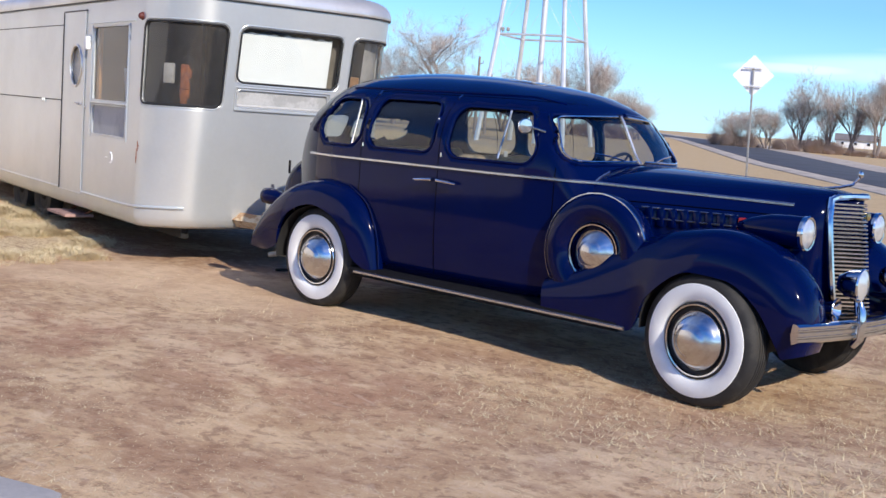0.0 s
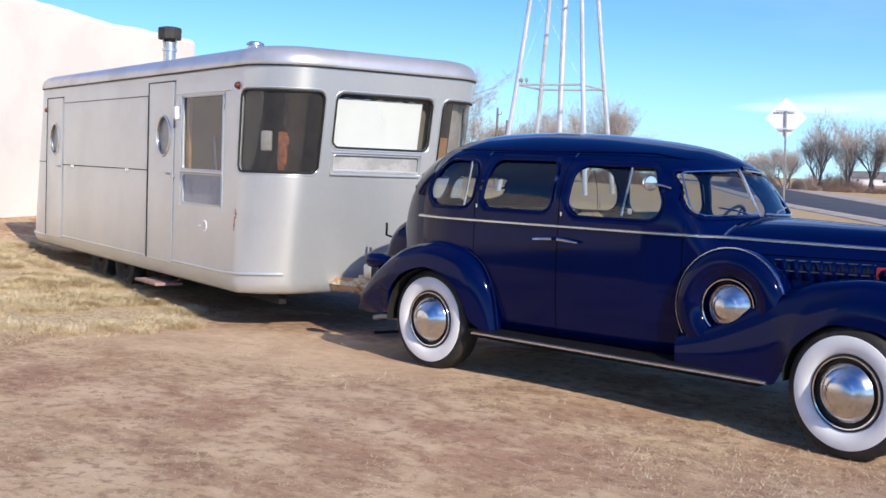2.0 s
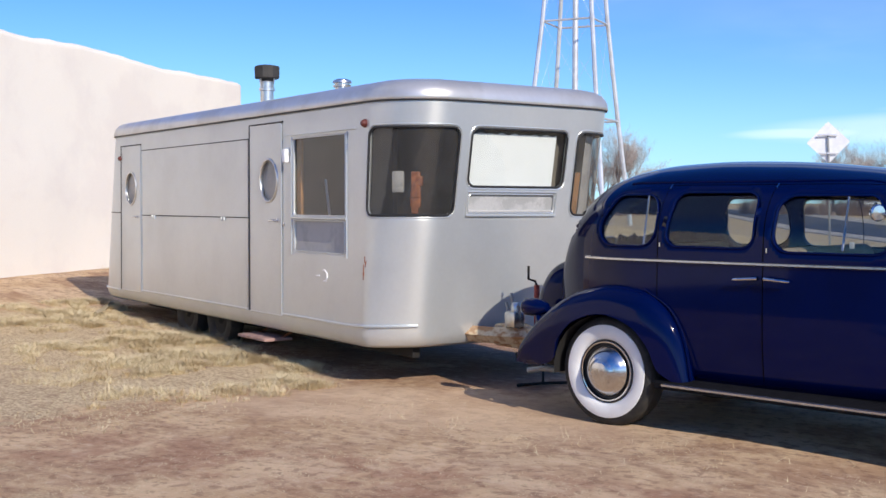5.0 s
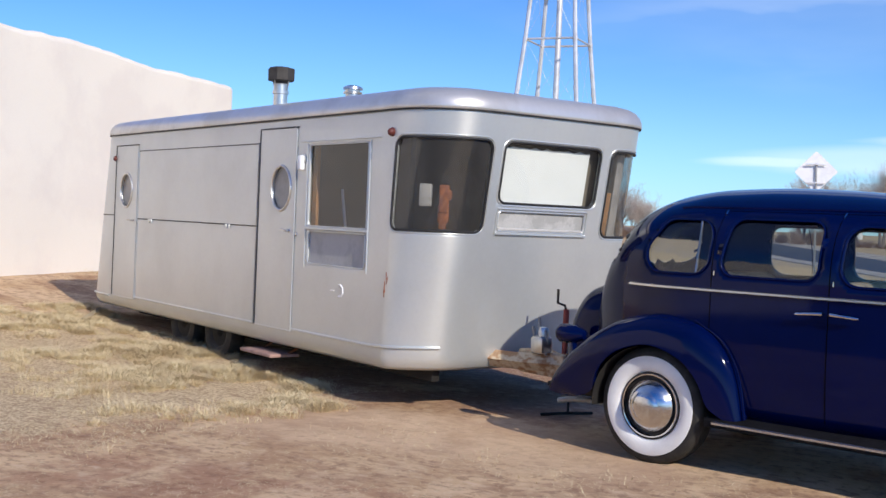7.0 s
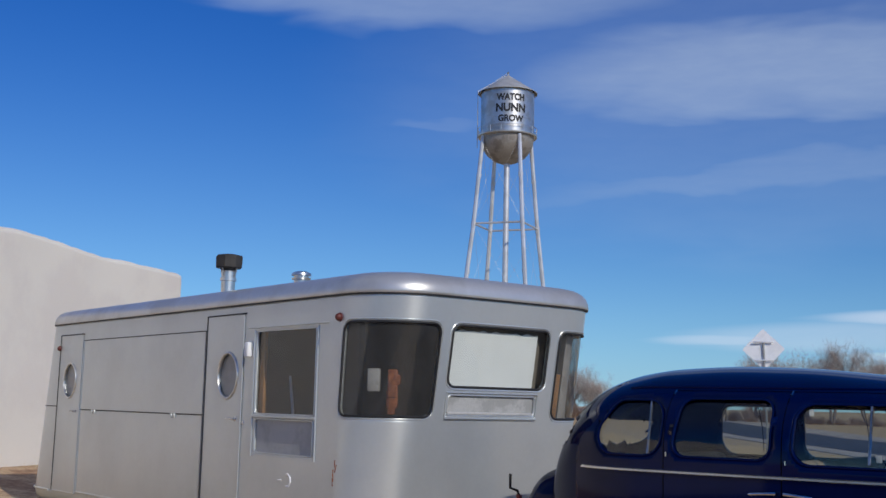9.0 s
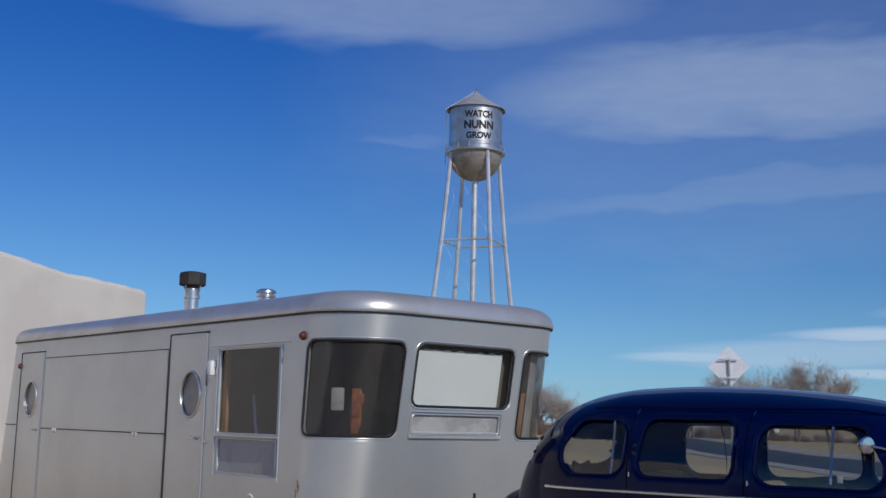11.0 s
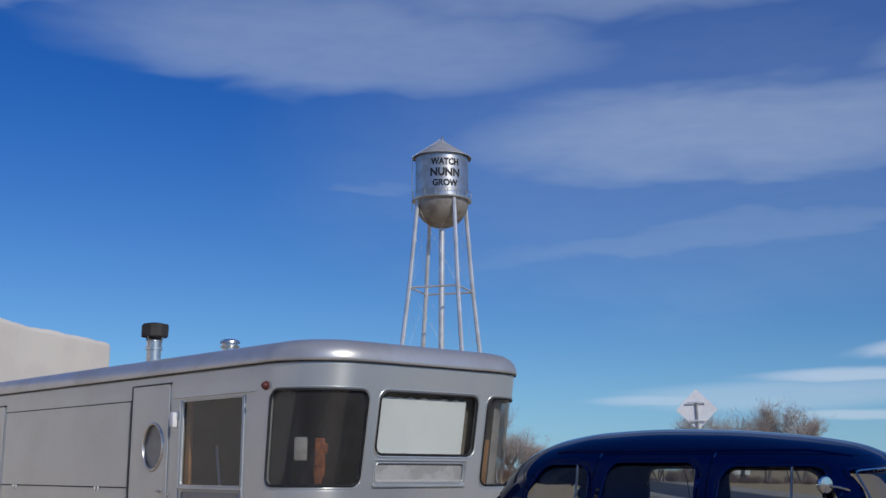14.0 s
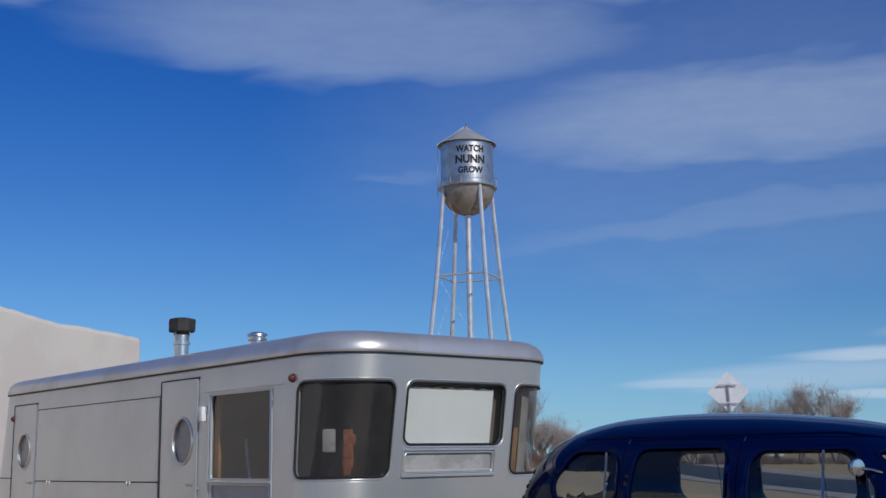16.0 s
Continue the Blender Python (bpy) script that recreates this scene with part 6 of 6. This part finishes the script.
    part("floor_pan", box((3.3, 1.5, 0.03), (0.75, 0, 0.40)), M_DARK, root)
    # boot
    bt = []
    for k in range(15):
        a = k / 14
        x = -0.66 - 0.36 * a
        w = 0.46 * (1 - 0.25 * a ** 3)
        zt = 1.15 - 0.10 * a - 0.42 * a ** 5
        bt.append([(x, w * math.copysign(abs(math.cos(t)) ** 0.45, math.cos(t)), 0.52 + (zt - 0.52) * max(math.sin(t), 0) ** 0.45) for t in lines(0, math.pi, math.pi / 24)])
    part("boot", loft(bt, cap1=True), M_PAINT, root, angle=60)
    part("boot_handle", tube([(-1.115, -0.06, 0.80), (-1.125, 0, 0.80), (-1.115, 0.06, 0.80)], 0.012, 8), M_CHROME, root)
    # grille
    shell_rows = []
    for k in range(21):
        a = -1 + 2 * k / 20
        w = 0.205
        col = []
        for z in lines(0.42, 1.19, 0.05):
            t = (z - 0.42) / 0.77
            wz = w * (0.80 + 0.20 * math.sin(min(t * 1.4, 1) * math.pi / 2)) * (1 - 0.25 * max(0, t - 0.85) / 0.15 * 0.8)
            x = 3.775 + 0.14 * (1 - abs(a)) + 0.10 * (1 - t)
            col.append((x - 0.03, a * wz, z))
        shell_rows.append(col)
    part("grille_back", loft(shell_rows), M_DARK, root)
    for z in lines(0.45, 1.165, 0.0245):
        t = (z - 0.42) / 0.77
        wz = 0.205 * (0.80 + 0.20 * math.sin(min(t * 1.4, 1) * math.pi / 2)) * (1 - 0.25 * max(0, t - 0.85) / 0.15 * 0.8)
        part("grille_bar", tube([(3.775 + 0.14 * (1 - abs(a)) + 0.10 * (1 - t), a * wz, z) for a in (-1, -0.75, -0.5, -0.25, 0, 0.25, 0.5, 0.75, 1)], 0.0088, 6), M_CHROME, root)
    for sgn in (-1, 1):
        fr = []
        for z in lines(0.42, 1.19, 0.05):
            t = (z - 0.42) / 0.77
            wz = 0.205 * (0.80 + 0.20 * math.sin(min(t * 1.4, 1) * math.pi / 2)) * (1 - 0.25 * max(0, t - 0.85) / 0.15 * 0.8)
            fr.append((3.77 + 0.10 * (1 - t), sgn * (wz + 0.012), z))
        fr += [(3.80, sgn * 0.15, 1.208), (3.86, sgn * 0.07, 1.216), (3.92, 0, 1.218)]
        part("grille_frame", tube(fr, 0.021, 8), M_CHROME, root)
    part("grille_badge", lathe([(0.0, 0.0), (0.022, 0.0), (0.026, 0.012), (0.012, 0.02), (0, 0.022)], 14, Matrix.Translation((3.93, 0, 1.10)) @ Matrix.Rotation(radians(90), 4, "Y")), M_GOLD, root, "small gilt badge")
    # bonnet ornament
    orn = bmesh.new()
    tube([(3.64, 0, 1.250), (3.74, 0, 1.262), (3.82, 0, 1.285), (3.86, 0, 1.33)], [0.006, 0.009, 0.009, 0.008], 8, bm=orn)
    lathe([(0, 0), (0.013, 0.010), (0.018, 0.026), (0.013, 0.042), (0, 0.050)], 14, Matrix.Translation((3.865, 0, 1.325)), orn)
    part("bonnet_ornament", orn, M_CHROME, root, "chrome bonnet ornament")
    # front apron, bumper, fog lamps
    ap = [[(3.70 + 0.14 * math.cos(a * 1.3), a * 0.55, z) for a in lines(-1, 1, 0.1)] for z in (0.34, 0.42, 0.52)]
    part("apron", loft(ap), M_PAINT, root)
    path = [(3.88 + 0.24 * math.cos(a * 1.25), a * 0.95) for a in lines(-1, 1, 0.04)]
    prof = [(-0.02, 0.445), (0.0, 0.45), (0.018, 0.462), (0.018, 0.476), (0.010, 0.482), (0.010, 0.488), (0.020, 0.495), (0.020, 0.514), (0.010, 0.521), (0.010, 0.527), (0.018, 0.533), (0.018, 0.547), (0.0, 0.56), (-0.02, 0.562), (-0.03, 0.5)]
    rows = [[(x + dx, y, z - 0.045) for dx, z in prof] for x, y in path]
    bumper = part("front_bumper", loft(rows, True, True, True), M_CHROME, root, "ribbed chrome bumper", angle=30)
    for y in (-0.36, 0.36):
        part("bumper_guard", tube([(4.08, y * 1.15, 0.36), (4.115, y * 1.15, 0.41), (4.12, y * 1.15, 0.50), (4.115, y * 1.15, 0.57), (4.10, y * 1.15, 0.625)], [0.02, 0.028, 0.028, 0.024, 0.014], 10), M_CHROME, bumper)
        part("bumper_iron", tube([(4.06, y, 0.45), (3.7, y * 1.1, 0.40)], 0.022, 6), M_DARK, bumper)
        fm = Matrix.Translation((4.06, y * 0.95, 0.715)) @ Matrix.Rotation(radians(90), 4, "Y")
        fog = part("fog_lamp", lathe([(0.0, -0.14), (0.05, -0.12), (0.085, -0.06), (0.095, 0.0), (0.10, 0.012), (0.094, 0.022)], 28, fm), M_CHROME, root, "chrome fog lamp")
        part("lens", lathe([(0.094, 0.018), (0.06, 0.032), (0.0, 0.040)], 26, fm), M_LENS, fog)
        part("fog_stalk", tube([(4.04, y * 0.92, 0.65), (4.07, y, 0.53)], 0.016, 8), M_CHROME, fog)
        part("horn", lathe([(0.02, -0.2), (0.025, -0.05), (0.05, 0.02), (0.07, 0.04), (0.066, 0.045), (0.03, 0.01)], 18, Matrix.Translation((3.95, y * 1.35, 0.57)) @ Matrix.Rotation(radians(90), 4, "Y")), M_CHROME, root, "chrome horn trumpet")
    plate = part("number_plate", box((0.012, 0.30, 0.15), (4.14, 0.12, 0.66), 0.004), M_TRIM, root, "dark number plate")
    part("plate_bar", box((0.004, 0.22, 0.05), (4.148, 0.12, 0.66), 0.001), M_MOULD, plate)
    # tow bar in place of the rear bumper
    part("tow_bar", box((0.40, 0.08, 0.06), (-0.98, 0.0, 0.37), 0.01), M_RUST, root)
    part("tow_ball", lathe([(0.02, 0.0), (0.02, 0.03), (0.035, 0.045), (0.035, 0.065), (0.0, 0.09)], 14, Matrix.Translation((-1.12, -0.01, 0.37))), M_CHROME, root)
    part("ground_strap", tube([(-1.36, 0.25, 0.33), (-1.37, 0.26, 0.18), (-1.38, 0.27, 0.02)], 0.012, 6), M_DARK, root)
    part("strap_foot", tube([(-1.50, 0.06, 0.005), (-1.38, 0.27, 0.01), (-1.27, 0.47, 0.005)], 0.013, 6), M_DARK, root)
    part("exhaust", tube([(-0.5, -0.45, 0.27), (-0.86, -0.47, 0.265), (-0.98, -0.48, 0.24)], 0.022, 10), M_POST, root)
    # spotlight mirror on the front pillar
    mm = side_pt(1.885, 1.50, -1, 0.07)
    mir = part("door_mirror", lathe([(0.0, -0.045), (0.032, -0.036), (0.049, -0.01), (0.052, 0.01), (0.045, 0.016), (0, 0.018)], 22, Matrix.Translation(mm) @ Matrix.Rotation(radians(60), 4, "Z") @ Matrix.Rotation(radians(90), 4, "X")), M_CHROME, root, "round chrome mirror")
    part("mirror_arm", tube([mm, side_pt(1.96, 1.485, -1, 0.04), side_pt(2.0, 1.47, -1, 0.0)], 0.009, 6), M_CHROME, mir)
    part("window_sticker", box((0.032, 0.003, 0.04), side_pt(1.725, 1.30, -1, -0.03), 0.001), M_FROST, root, "small white paper sticker")
    # interior
    for x, z0, hb in ((1.42, 0.45, 1.26), (0.28, 0.45, 1.25)):
        seat = part("bench_seat", box((0.55, 1.36, 0.30), (x + 0.15, 0, 0.62), 0.08, 4), M_SEAT, root, "fawn cloth bench seat")
        part("backrest", box((0.18, 1.40, 0.62), (x - 0.15, 0, hb - 0.30), 0.08, 4, rot=Matrix.Rotation(radians(-10), 4, "Y")), M_SEAT, seat)
    part("dashboard", box((0.12, 1.40, 0.22), (2.10, 0, 1.16), 0.04, 3), M_TRIM, root)
    part("headlining", loft([[(x, y, ZT(x) - 0.055 - 0.12 * (y / 0.7) ** 2) for y in lines(-0.5, 0.5, 0.1)] for x in lines(-0.1, 1.9, 0.15)]), M_LINING, root)
    st = Matrix.Translation((1.86, 0.36, 1.17)) @ Matrix.Rotation(radians(-62), 4, "Y")
    sw = part("steering_wheel", tube([st @ Vector((0.20 * math.cos(a), 0.20 * math.sin(a), 0)) for a in lines(0, 2 * math.pi - 0.2, 0.2)], 0.012, 6, True), M_TRIM, root)
    g = bmesh.new()
    for a in (0.3, math.pi - 0.3, 1.5 * math.pi):
        tube([st @ Vector((0, 0, -0.02)), st @ Vector((0.2 * math.cos(a), 0.2 * math.sin(a), 0))], 0.008, 5, bm=g)
    tube([st @ Vector((0, 0, 0)), st @ Vector((0, 0, -0.5))], 0.02, 8, bm=g)
    part("spokes", g, M_TRIM, sw)
    return root


HT = curve([(2.12, 1.275), (2.5, 1.285), (3.0, 1.272), (3.4, 1.258), (3.7, 1.243), (3.82, 1.225), (3.90, 1.205)])
HW = curve([(2.12, 0.755), (2.5, 0.665), (2.9, 0.54), (3.3, 0.41), (3.6, 0.315), (3.72, 0.268), (3.78, 0.20), (3.84, 0.12), (3.90, 0.03)])


def hood_top(x):
    return HT(x)


def hood_half(x, z):
    zb, zt = 0.98, HT(x)
    w = HW(x)
    if z <= zb:
        return w
    t = min((z - zb) / (zt - zb), 1)
    return w * (1 - t ** 2.3) ** (1 / 2.2)


def hood_pt(x, z, sgn, out=0.0):
    return Vector((x, sgn * (hood_half(x, z) + out), z))


def hood_mesh():
    rows = []
    for x in lines(2.12, 3.70, 0.05) + lines(3.72, 3.90, 0.02):
        zt, w = HT(x), HW(x)
        col = [(x, -w, z) for z in (0.45, 0.6, 0.75, 0.9)]
        th = lines(0, math.pi, math.pi / 36)
        for a in th:
            c, s = math.cos(a), max(math.sin(a), 0)
            col.append((x, -math.copysign(w * abs(c) ** (2 / 2.2), c), 0.98 + (zt - 0.98) * s ** (2 / 2.3)))
        col += [(x, w, z) for z in (0.9, 0.75, 0.6, 0.45)]
        rows.append(col)
    return loft(rows, cap1=True)


M_MOULD = mat("silver_moulding", (0.62, 0.62, 0.63), 0.22, 0.95, 0.1, 9, 90)
M_BADGE = mat("red_badge", (0.45, 0.02, 0.02), 0.35, 0, 0.1, 9, 90)
M_GOLD = mat("gilt_badge", (0.55, 0.42, 0.18), 0.3, 0.9, 0.1, 9, 90)
sedan()
